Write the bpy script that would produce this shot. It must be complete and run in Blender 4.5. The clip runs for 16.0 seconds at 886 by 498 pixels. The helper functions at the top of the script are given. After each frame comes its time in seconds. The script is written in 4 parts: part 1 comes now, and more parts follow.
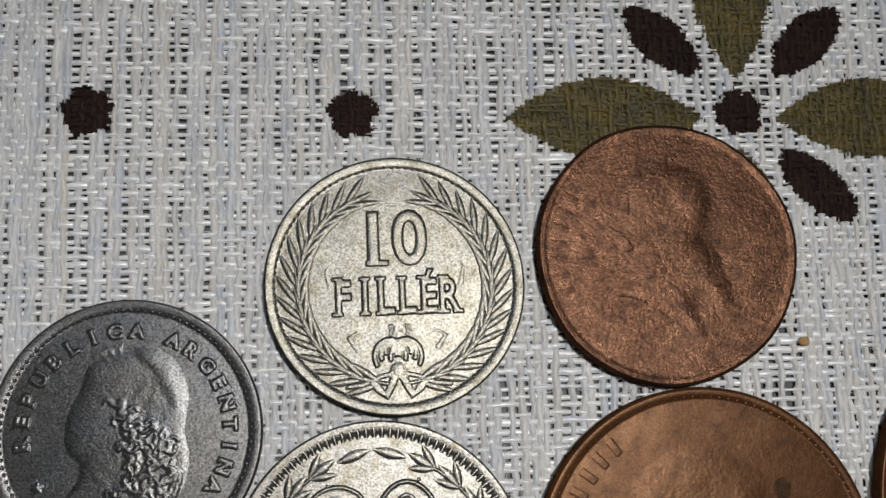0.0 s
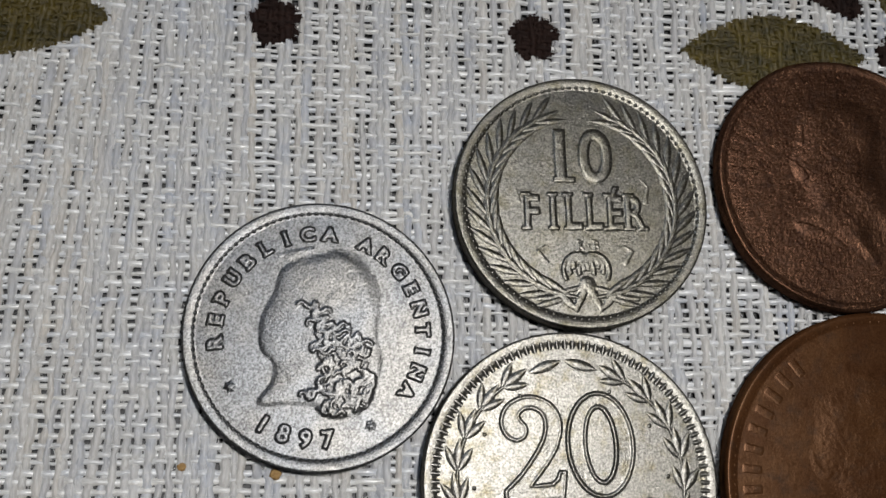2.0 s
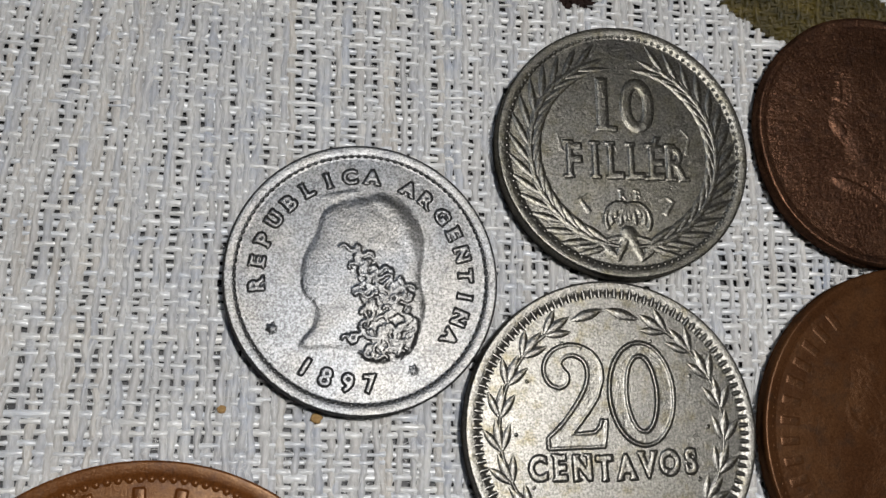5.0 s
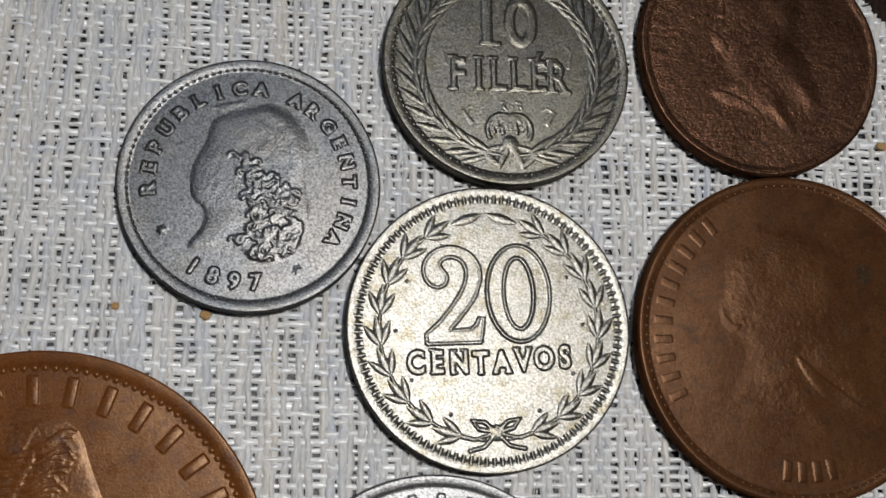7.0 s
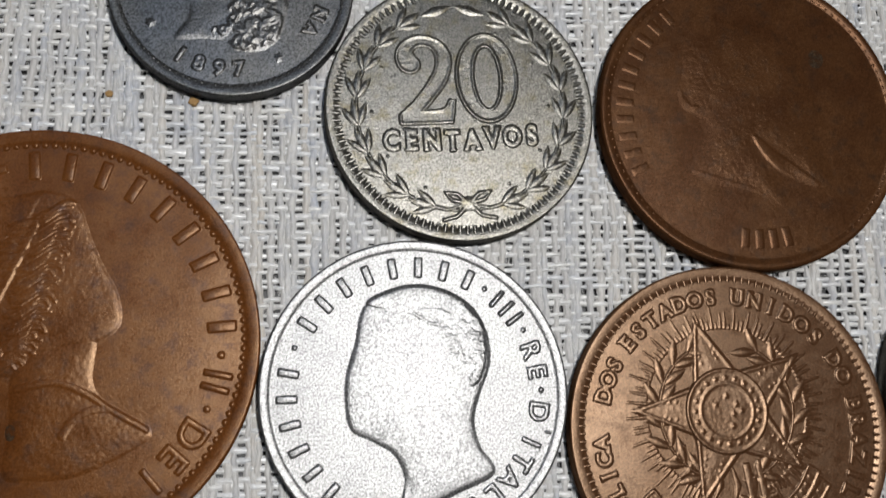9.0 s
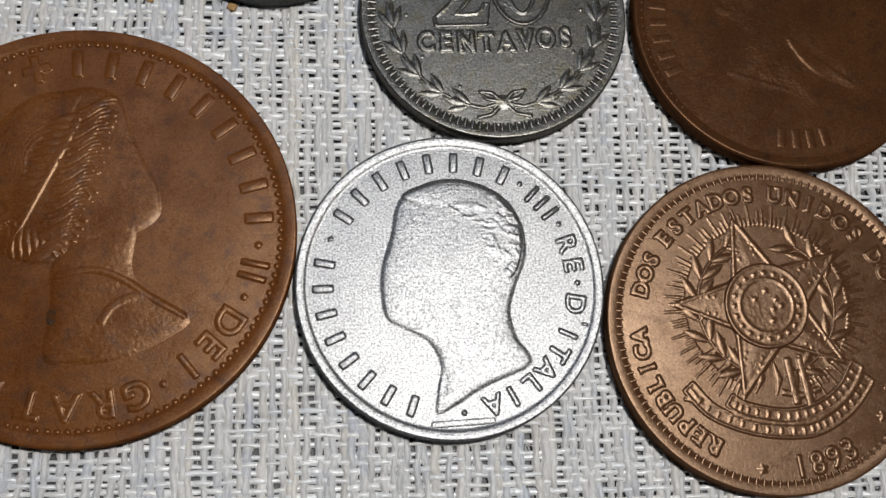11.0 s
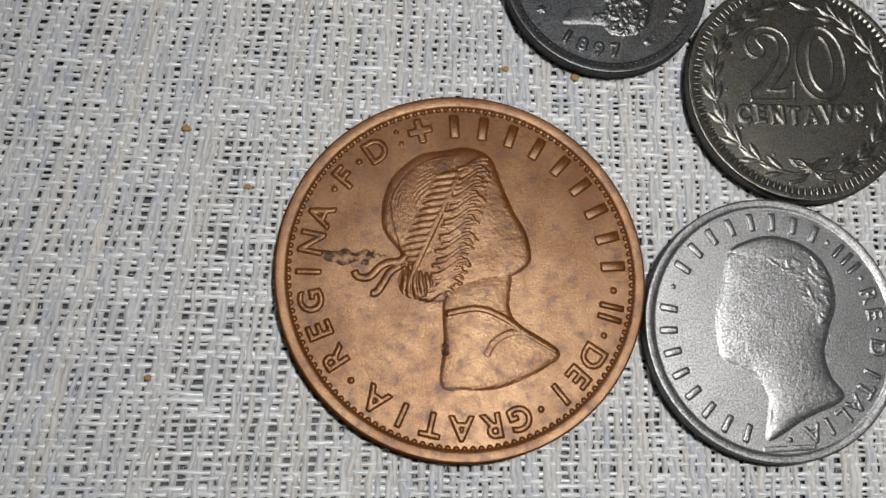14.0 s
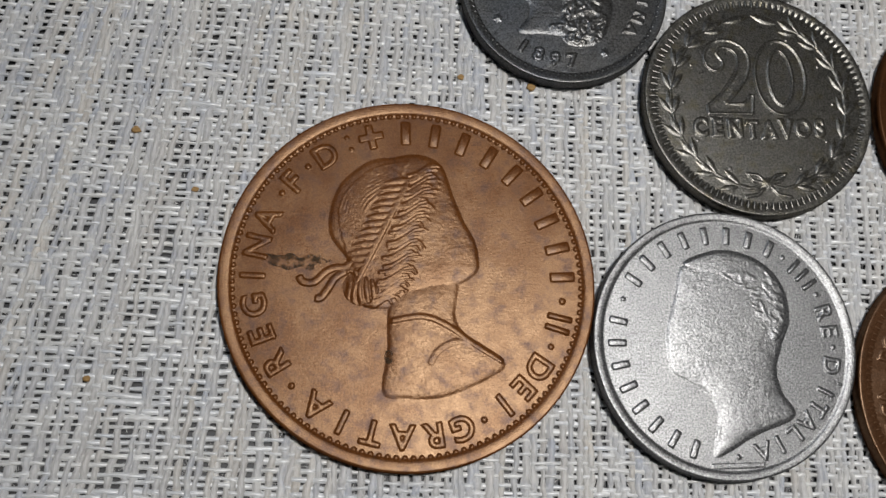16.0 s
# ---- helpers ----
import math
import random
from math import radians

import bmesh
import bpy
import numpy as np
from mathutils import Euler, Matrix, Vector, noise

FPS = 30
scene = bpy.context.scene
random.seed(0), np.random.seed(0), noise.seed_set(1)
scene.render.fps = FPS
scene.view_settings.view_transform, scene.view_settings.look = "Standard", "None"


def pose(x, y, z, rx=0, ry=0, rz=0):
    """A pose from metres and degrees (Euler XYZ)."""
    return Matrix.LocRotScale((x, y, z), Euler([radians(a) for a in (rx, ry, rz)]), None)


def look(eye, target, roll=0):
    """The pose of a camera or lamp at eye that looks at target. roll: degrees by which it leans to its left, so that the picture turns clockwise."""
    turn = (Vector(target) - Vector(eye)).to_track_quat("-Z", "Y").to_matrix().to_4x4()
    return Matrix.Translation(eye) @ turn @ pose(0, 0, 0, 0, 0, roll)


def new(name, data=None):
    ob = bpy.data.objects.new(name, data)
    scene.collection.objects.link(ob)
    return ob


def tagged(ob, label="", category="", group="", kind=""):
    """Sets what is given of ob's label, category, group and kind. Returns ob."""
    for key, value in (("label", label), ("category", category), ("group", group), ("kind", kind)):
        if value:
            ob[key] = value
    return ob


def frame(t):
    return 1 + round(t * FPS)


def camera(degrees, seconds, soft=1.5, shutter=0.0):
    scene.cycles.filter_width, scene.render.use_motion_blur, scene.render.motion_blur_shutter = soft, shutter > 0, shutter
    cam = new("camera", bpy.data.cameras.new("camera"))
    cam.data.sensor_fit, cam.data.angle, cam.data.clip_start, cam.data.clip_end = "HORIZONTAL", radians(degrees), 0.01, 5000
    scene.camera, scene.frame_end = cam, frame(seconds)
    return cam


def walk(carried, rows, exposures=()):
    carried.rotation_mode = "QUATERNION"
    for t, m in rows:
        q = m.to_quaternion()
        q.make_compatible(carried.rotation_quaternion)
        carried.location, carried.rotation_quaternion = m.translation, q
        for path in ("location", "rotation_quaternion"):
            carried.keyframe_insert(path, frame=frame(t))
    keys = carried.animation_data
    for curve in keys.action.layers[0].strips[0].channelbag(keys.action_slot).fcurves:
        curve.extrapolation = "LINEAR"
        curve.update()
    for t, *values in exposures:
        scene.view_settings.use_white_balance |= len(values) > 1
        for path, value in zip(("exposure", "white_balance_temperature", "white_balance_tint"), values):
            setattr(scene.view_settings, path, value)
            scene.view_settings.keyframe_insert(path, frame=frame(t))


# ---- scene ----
from mathutils import geometry

# ---------------------------------------------------------------- camera
LENS = 43.0
cam = camera(LENS, 16.0, soft=1.5, shutter=0.1)
# seconds, place in millimetres, turn in degrees
ROWS = [
    (0, 23.428, 15.128, 82.523, 10.574, -5.343, -1.690),
    (0.5, 16.811, 14.153, 81.968, 10.189, -6.682, -1.406),
    (1, 10.919, 11.269, 80.475, 11.600, -7.367, -1.109),
    (1.5, 9.603, 10.913, 78.893, 12.304, -7.923, -0.770),
    (2, 5.859, 4.518, 78.214, 13.890, -8.465, -0.611),
    (2.5, 1.535, 1.352, 76.085, 13.380, -9.797, -0.337),
    (3, -1.513, 0.746, 75.296, 11.946, -10.748, 0.068),
    (3.5, 0.000, 0.000, 75.796, 12.887, -10.384, 0.000),
    (4, 0.469, 1.030, 76.068, 12.746, -10.545, -0.021),
    (4.2, 0.630, 2.365, 76.094, 12.735, -10.710, -0.051),
    (6.3, -0.117, 2.310, 75.237, 12.959, -10.093, 0.106),
    (6.5, 0.545, 0.982, 76.134, 12.809, -9.792, 0.177),
    (7, 10.074, -3.804, 80.413, 11.855, -9.191, -0.085),
    (7.5, 14.506, -10.816, 80.169, 12.620, -8.976, -1.102),
    (8, 14.153, -9.016, 83.381, 12.519, -8.617, -1.270),
    (8.5, 14.583, -14.080, 84.156, 13.313, -8.170, -1.615),
    (9, 12.615, -20.593, 82.936, 11.802, -8.034, -1.704),
    (9.2, 11.725, -26.169, 81.257, 13.075, -8.099, -2.050),
    (11.3, 13.089, -32.311, 80.619, 14.613, -5.749, -1.631),
    (11.5, 11.561, -32.255, 80.462, 14.605, -5.941, -1.637),
    (12, 13.615, -27.550, 74.466, 14.449, -5.432, -1.436),
    (12.5, 11.484, -29.019, 75.865, 14.853, -6.123, -1.711),
    (13, -3.216, -34.080, 81.459, 15.033, -6.614, -1.610),
    (13.5, -13.597, -32.011, 86.882, 13.755, -7.171, -0.908),
    (14, -17.570, -29.772, 90.973, 13.412, -7.350, -0.232),
    (14.5, -17.226, -28.544, 85.830, 14.276, -7.329, 0.265),
    (15, -17.437, -28.530, 86.610, 13.683, -7.657, 0.730),
    (15.5, -16.450, -30.267, 87.156, 14.171, -7.449, 0.958),
    (16, -11.859, -31.074, 90.450, 14.612, -6.873, 1.086),
]
EXPOSURES = [(0.0, -0.14), (1.5, -0.26), (3.5, -0.05), (7.0, -0.16), (8.5, -0.03), (9.0, -0.08), (11.5, 0.02), (12.0, 0.08), (12.5, 0.02), (14.5, 0.02), (16.0, -0.16)]
walk(cam, [(t, pose(x / 1000, y / 1000, z / 1000, rx, ry, rz)) for t, x, y, z, rx, ry, rz in ROWS], EXPOSURES)

# ---------------------------------------------------------------- light
MM = 0.001
world = bpy.data.worlds.new("dim_room")
scene.world = world
world.use_nodes = True
world.node_tree.nodes["Background"].inputs[0].default_value = (0.75, 0.85, 1.0, 1)
world.node_tree.nodes["Background"].inputs[1].default_value = 0.03

# added fixed spot as main light; its narrow soft cone imitates vignetting
lamp_data = bpy.data.lights.new("main_spot", "SPOT")
lamp_data.energy, lamp_data.shadow_soft_size = 82.0, 0.05
lamp_data.spot_size, lamp_data.spot_blend = 2 * math.atan(0.135 / 1.58), 1.0
lamp_data.color = (1.0, 0.982, 0.955)
lamp = new("main_spot", lamp_data)
POOL = Vector((0.030, -0.012, 0.0))
LAMP_AT = Vector((0.234, 0.132, 1.58))
lamp.matrix_world = look(LAMP_AT, POOL)

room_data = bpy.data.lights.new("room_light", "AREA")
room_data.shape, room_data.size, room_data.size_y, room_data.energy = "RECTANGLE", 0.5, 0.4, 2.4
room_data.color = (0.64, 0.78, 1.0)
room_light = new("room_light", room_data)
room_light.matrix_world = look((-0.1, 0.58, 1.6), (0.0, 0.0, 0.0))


# ---------------------------------------------------------------- materials
def material(name):
    m = bpy.data.materials.new(name)
    m.use_nodes = True
    nt = m.node_tree
    return m, nt, nt.nodes["Principled BSDF"]


def node(nt, kind, **values):
    n = nt.nodes.new(kind)
    for k, v in values.items():
        n.inputs[k].default_value = v
    return n


def ramp(nt, fac, stops):
    r = nt.nodes.new("ShaderNodeValToRGB")
    el = r.color_ramp.elements
    while len(el) < len(stops):
        el.new(0.5)
    for e, (p, c) in zip(el, stops):
        e.position, e.color = p, (*c, 1)
    nt.links.new(fac, r.inputs[0])
    return r.outputs[0]


def mix(nt, fac, a, b, mode="MIX"):
    x = nt.nodes.new("ShaderNodeMix")
    x.data_type, x.blend_type = "RGBA", mode
    for sock, v in ((x.inputs[0], fac), (x.inputs[6], a), (x.inputs[7], b)):
        if hasattr(v, "is_linked"):
            nt.links.new(v, sock)
        else:
            sock.default_value = v if isinstance(v, float) else (*v, 1)
    return x.outputs[2]


def coin_metal(name, base, tone, stain, rough, stain_at=0.62, grain=0.32, pits=0.06, rough_var=0.04, shine=(1, 1, 1), body=(1, 1, 1), speck=0.9):
    """Worn coin metal: toned colour patches, dirt spots, hairline scratches and fine grain."""
    m, nt, bsdf = material(name)
    co = nt.nodes.new("ShaderNodeTexCoord").outputs["Object"]

    def noise_at(scale, detail=4.0, rough_=0.6, vec=co):
        n = node(nt, "ShaderNodeTexNoise", Scale=scale, Detail=detail, Roughness=rough_)
        nt.links.new(vec, n.inputs["Vector"])
        return n.outputs["Fac"]

    big = noise_at(260.0, 3.0)
    mid = noise_at(900.0, 5.0, 0.65)
    fine = noise_at(6600.0, 3.0, 0.7)
    col = mix(nt, ramp(nt, big, [(0.38, (0, 0, 0)), (0.64, (1, 1, 1))]), base, tone)
    col = mix(nt, ramp(nt, mid, [(stain_at - 0.06, (0, 0, 0)), (stain_at + 0.20, (1, 1, 1))]), col, stain)
    col = mix(nt, speck, col, ramp(nt, fine, [(0.36, (0.38, 0.38, 0.38)), (0.66, (1.55, 1.55, 1.55))]), "MULTIPLY")
    # bare metal between a dull patina: a tight gloss over a matt body
    gloss = nt.nodes.new("ShaderNodeBsdfAnisotropic")
    gloss.distribution = "BECKMANN"
    matt = nt.nodes.new("ShaderNodeBsdfDiffuse")
    both = nt.nodes.new("ShaderNodeAddShader")
    nt.links.new(mix(nt, 1.0, col, shine, "MULTIPLY"), gloss.inputs["Color"])
    nt.links.new(mix(nt, 1.0, col, body, "MULTIPLY"), matt.inputs["Color"])
    nt.links.new(gloss.outputs[0], both.inputs[0])
    nt.links.new(matt.outputs[0], both.inputs[1])
    nt.links.new(both.outputs[0], nt.nodes["Material Output"].inputs["Surface"])
    nt.nodes.remove(bsdf)
    rr = node(nt, "ShaderNodeMapRange", **{"From Min": 0.3, "From Max": 0.7, "To Min": rough - rough_var, "To Max": rough + rough_var})
    nt.links.new(mid, rr.inputs["Value"])
    nt.links.new(rr.outputs[0], gloss.inputs["Roughness"])
    # hairlines: noise drawn out along one direction
    mp = node(nt, "ShaderNodeMapping")
    mp.inputs["Rotation"].default_value = (0, 0, 0.6)
    mp.inputs["Scale"].default_value = (1.0, 14.0, 1.0)
    nt.links.new(co, mp.inputs["Vector"])
    hair = noise_at(900.0, 2.0, 0.5, mp.outputs[0])
    add = nt.nodes.new("ShaderNodeMath")
    add.operation = "MULTIPLY_ADD"
    nt.links.new(hair, add.inputs[0])
    add.inputs[1].default_value = 0.35
    nt.links.new(fine, add.inputs[2])
    b1 = node(nt, "ShaderNodeBump", Strength=grain, Distance=0.00004)
    nt.links.new(add.outputs[0], b1.inputs["Height"])
    b2 = node(nt, "ShaderNodeBump", Strength=pits, Distance=0.00015)
    nt.links.new(noise_at(1700.0, 4.0, 0.7), b2.inputs["Height"])
    nt.links.new(b1.outputs[0], b2.inputs["Normal"])
    nt.links.new(b2.outputs[0], gloss.inputs["Normal"])
    nt.links.new(b2.outputs[0], matt.inputs["Normal"])
    return m


def yarn(name, pale, warm, cool, rough, along, spread=1.0, sheen=0.1, gloss=0.9, coat=0.0):
    """Spun yarn: each strand its own tint, slubs, and fine fibres along the strand."""
    m, nt, bsdf = material(name)
    co = nt.nodes.new("ShaderNodeTexCoord").outputs["Object"]
    rnd = nt.nodes.new("ShaderNodeNewGeometry").outputs["Random Per Island"]
    mp = node(nt, "ShaderNodeMapping")
    mp.inputs["Scale"].default_value = (0.12, 1.0, 1.0) if along == "X" else (1.0, 0.12, 1.0)
    nt.links.new(co, mp.inputs["Vector"])
    fib = node(nt, "ShaderNodeTexNoise", Scale=9000.0, Detail=3.0, Roughness=0.65)
    nt.links.new(mp.outputs[0], fib.inputs["Vector"])
    patch = node(nt, "ShaderNodeTexNoise", Scale=420.0, Detail=4.0, Roughness=0.65)
    nt.links.new(co, patch.inputs["Vector"])
    slub = node(nt, "ShaderNodeTexNoise", Scale=2200.0, Detail=2.0, Roughness=0.6)
    nt.links.new(mp.outputs[0], slub.inputs["Vector"])
    col = mix(nt, ramp(nt, rnd, [(0.0, (0, 0, 0)), (1.0, (1, 1, 1))]), warm, cool)
    col = mix(nt, ramp(nt, patch.outputs["Fac"], [(0.35, (0, 0, 0)), (0.62, (1, 1, 1))]), col, pale)
    col = mix(nt, min(1.0, 0.55 * spread), col, ramp(nt, slub.outputs["Fac"], [(0.3, (0.62, 0.62, 0.64)), (0.7, (1.2, 1.2, 1.2))]), "MULTIPLY")
    col = mix(nt, 0.5 * spread, col, ramp(nt, fib.outputs["Fac"], [(0.3, (0.6, 0.6, 0.6)), (0.72, (1.25, 1.25, 1.25))]), "MULTIPLY")
    nt.links.new(col, bsdf.inputs["Base Color"])
    bsdf.inputs["Roughness"].default_value = rough
    bsdf.inputs["Specular IOR Level"].default_value = gloss
    bsdf.inputs["Sheen Weight"].default_value = sheen
    bsdf.inputs["Coat Weight"].default_value, bsdf.inputs["Coat Roughness"].default_value = coat, 0.26
    b = node(nt, "ShaderNodeBump", Strength=0.8, Distance=0.00008)
    nt.links.new(fib.outputs["Fac"], b.inputs["Height"])
    nt.links.new(b.outputs[0], bsdf.inputs["Normal"])
    return m


def plain(name, a, b, rough, scale, bump=0.2, dist=0.0005, spec=0.5):
    m, nt, bsdf = material(name)
    co = nt.nodes.new("ShaderNodeTexCoord").outputs["Object"]
    n = node(nt, "ShaderNodeTexNoise", Scale=scale, Detail=5.0, Roughness=0.6)
    nt.links.new(co, n.inputs["Vector"])
    nt.links.new(ramp(nt, n.outputs["Fac"], [(0.35, a), (0.65, b)]), bsdf.inputs["Base Color"])
    bsdf.inputs["Roughness"].default_value = rough
    bsdf.inputs["Specular IOR Level"].default_value = spec
    bp = node(nt, "ShaderNodeBump", Strength=bump, Distance=dist)
    nt.links.new(n.outputs["Fac"], bp.inputs["Height"])
    nt.links.new(bp.outputs[0], bsdf.inputs["Normal"])
    return m


NICKEL_YELLOW = coin_metal("cupronickel_warm", (0.107, 0.105, 0.098), (0.117, 0.114, 0.104), (0.074, 0.063, 0.034), 0.29, 0.57, 0.36, 0.04, 0.02, (0.70, 0.69, 0.68), (0.34, 0.33, 0.32))
NICKEL_GREY = coin_metal("cupronickel_grey", (0.095, 0.097, 0.100), (0.104, 0.101, 0.096), (0.060, 0.060, 0.065), 0.29, 0.62, 0.36, 0.04, 0.02, (0.56, 0.56, 0.56), (0.34, 0.34, 0.34))
NICKEL_DARK = coin_metal("cupronickel_olive", (0.086, 0.084, 0.078), (0.097, 0.093, 0.081), (0.056, 0.051, 0.034), 0.29, 0.55, 0.38, 0.04, 0.02, (0.76, 0.75, 0.73), (0.36, 0.35, 0.34))
SILVER = coin_metal("worn_silver", (0.137, 0.137, 0.137), (0.124, 0.124, 0.125), (0.102, 0.102, 0.106), 0.30, 0.62, 0.46, 0.05, 0.015, (0.70, 0.70, 0.70), (0.55, 0.55, 0.55))
BRONZE = coin_metal("brown_bronze", (0.080, 0.033, 0.0090), (0.112, 0.050, 0.0140), (0.050, 0.025, 0.011), 0.29, 0.56, 0.24, 0.05, 0.03, (0.30, 0.45, 1.0), (1.32, 1.04, 0.98), 0.4)
BRONZE_DARK = coin_metal("dark_worn_bronze", (0.048, 0.0200, 0.0085), (0.066, 0.029, 0.0120), (0.028, 0.0145, 0.008), 0.31, 0.57, 0.22, 0.06, 0.03, (0.42, 0.54, 0.75), (1.05, 1.0, 0.95), 0.4)
BRONZE_PITTED = coin_metal("pitted_bronze", (0.066, 0.033, 0.020), (0.098, 0.050, 0.030), (0.032, 0.018, 0.013), 0.30, 0.52, 0.45, 0.36, 0.06, (0.5, 0.5, 0.5), (0.38, 0.36, 0.34), 0.7)
BRONZE_GOLD = coin_metal("golden_bronze", (0.100, 0.050, 0.022), (0.117, 0.061, 0.028), (0.066, 0.034, 0.016), 0.30, 0.58, 0.22, 0.04, 0.03, (0.5, 0.65, 0.95), (0.68, 0.60, 0.62), 0.45)
SPOT = plain("black_tarnish", (0.022, 0.019, 0.015), (0.075, 0.042, 0.020), 0.7, 3000.0, spec=0.1)
spot_nodes = SPOT.node_tree
spot_noise = node(spot_nodes, "ShaderNodeTexNoise", Scale=1500.0, Detail=6.0, Roughness=0.7)
spot_nodes.links.new(spot_nodes.nodes.new("ShaderNodeTexCoord").outputs["Object"], spot_noise.inputs["Vector"])
spot_nodes.links.new(ramp(spot_nodes, spot_noise.outputs["Fac"], [(0.42, (0, 0, 0)), (0.60, (1, 1, 1))]), spot_nodes.nodes["Principled BSDF"].inputs["Alpha"])
WARP = yarn("warp_yarn", (0.69, 0.68, 0.655), (0.70, 0.65, 0.58), (0.51, 0.55, 0.63), 0.5, "Y", 1.0)
WEFT = yarn("weft_yarn", (0.90, 0.90, 0.89), (0.86, 0.84, 0.79), (0.72, 0.75, 0.80), 0.30, "X", 1.0, 0.0, 1.0, 1.0)
FUZZ = plain("loose_fibre", (0.70, 0.69, 0.66), (0.80, 0.80, 0.79), 0.4, 3000.0)
OLIVE = yarn("olive_thread", (0.135, 0.098, 0.018), (0.09, 0.066, 0.012), (0.034, 0.030, 0.007), 0.45, "X", 1.6, 0.0, 0.45)
BROWN = yarn("dark_brown_thread", (0.032, 0.017, 0.013), (0.028, 0.014, 0.011), (0.016, 0.009, 0.008), 0.6, "X", 1.4, 0.0, 0.12)
OUTER_CLOTH = plain("outer_cloth", (0.55, 0.54, 0.52), (0.72, 0.71, 0.68), 0.7, 1500.0, 0.6)
WOOD = plain("dark_table_wood", (0.022, 0.022, 0.025), (0.035, 0.034, 0.036), 0.5, 60.0)
WALL_PAINT = plain("wall_paint", (0.50, 0.48, 0.45), (0.55, 0.53, 0.50), 0.8, 8.0, 0.1)
FLOOR_WOOD = plain("floor_boards", (0.16, 0.10, 0.06), (0.22, 0.14, 0.085), 0.5, 12.0)
OCHRE_STAIN = plain("ochre_stain", (0.35, 0.20, 0.07), (0.48, 0.30, 0.12), 0.6, 4000.0, 0.5)


# ---------------------------------------------------------------- building helpers
def part(name, geo, mat, parent=None, label="", smooth=True):
    """Links a bmesh or a (vertices, faces) pair as one mesh object under a thing or a part."""
    me = bpy.data.meshes.new(name)
    if isinstance(geo, tuple):
        v = np.asarray(geo[0], dtype=np.float32)
        me.from_pydata(v.tolist(), [], [tuple(int(i) for i in f) for f in geo[1]])
    else:
        geo.to_mesh(me)
        geo.free()
    me.materials.append(mat)
    if smooth:
        me.polygons.foreach_set("use_smooth", [True] * len(me.polygons))
    me.update()
    ob = new(name, me)
    ob.parent = parent
    if label:
        ob["label"] = label
    return ob


def again(ob, m, parent):
    """Another part on the same mesh."""
    o = ob.copy()
    scene.collection.objects.link(o)
    o.parent = parent
    o.matrix_basis = m
    return o


def quad_mesh(name, verts, quads, mat, parent=None, label="", smooth=True):
    """A large mesh of quads from arrays."""
    me = bpy.data.meshes.new(name)
    me.vertices.add(len(verts))
    me.vertices.foreach_set("co", np.asarray(verts, dtype=np.float32).ravel())
    n = len(quads)
    me.loops.add(4 * n)
    me.loops.foreach_set("vertex_index", np.asarray(quads, dtype=np.int32).ravel())
    me.polygons.add(n)
    me.polygons.foreach_set("loop_start", np.arange(0, 4 * n, 4, dtype=np.int32))
    me.polygons.foreach_set("use_smooth", np.full(n, smooth))
    me.materials.append(mat)
    me.update(calc_edges=True)
    ob = new(name, me)
    ob.parent = parent
    if label:
        ob["label"] = label
    return ob


def box(x0, x1, y0, y1, z0, z1):
    v = [(x, y, z) for z in (z0, z1) for y in (y0, y1) for x in (x0, x1)]
    f = [(0, 2, 3, 1), (4, 5, 7, 6), (0, 1, 5, 4), (2, 6, 7, 3), (0, 4, 6, 2), (1, 3, 7, 5)]
    return v, f


def lathe(profile, n=192, wobble=None):
    """A turned solid from (radius, height) pairs in millimetres, closed top and bottom at the axis."""
    verts, faces = [], []
    for r, z in profile:
        for k in range(n):
            a = 2 * math.pi * k / n
            w = 1 + (wobble(a) if wobble and r > 1 else 0)
            verts.append((r * w * math.cos(a) * MM, r * w * math.sin(a) * MM, z * MM))
    m = len(profile)
    for i in range(m - 1):
        for k in range(n):
            k2 = (k + 1) % n
            faces.append((i * n + k, i * n + k2, (i + 1) * n + k2, (i + 1) * n + k))
    faces.append(tuple(range(n))[::-1])
    faces.append(tuple(range((m - 1) * n, m * n)))
    return verts, faces


GLYPHS = {}


def glyph(ch, fat=0.0, outline=0.0):
    """Vertices and faces of one raised character of the built-in font: cap height 1, height 0 to 1, centred."""
    key = (ch, fat, outline)
    if key not in GLYPHS:
        cu = bpy.data.curves.new("glyph", "FONT")
        cu.body, cu.size, cu.resolution_u, cu.offset = ch, 1.0, 5, fat
        if outline:
            cu.fill_mode, cu.bevel_depth, cu.bevel_resolution, cu.extrude = "NONE", outline, 2, 0.0
        else:
            cu.extrude, cu.bevel_depth, cu.bevel_resolution, cu.offset = 0.004, 0.05, 1, fat - 0.065
        ob = new("glyph", cu)
        me = bpy.data.meshes.new_from_object(ob.evaluated_get(bpy.context.evaluated_depsgraph_get()))
        v = np.array([p.co for p in me.vertices]) if len(me.vertices) else np.zeros((0, 3))
        f = [tuple(p.vertices) for p in me.polygons]
        bpy.data.objects.remove(ob)
        bpy.data.meshes.remove(me)
        bpy.data.curves.remove(cu)
        if len(v):
            v[:, :2] /= 0.73
            v[:, 0] -= (v[:, 0].min() + v[:, 0].max()) / 2
            v[:, 1] -= 0.5
            top = v[:, 2].max()
            v[:, 2] = np.where(v[:, 2] > -0.3 * top, np.maximum(v[:, 2], 0) / top, -0.4)
        GLYPHS[key] = (v, f)
    return GLYPHS[key]


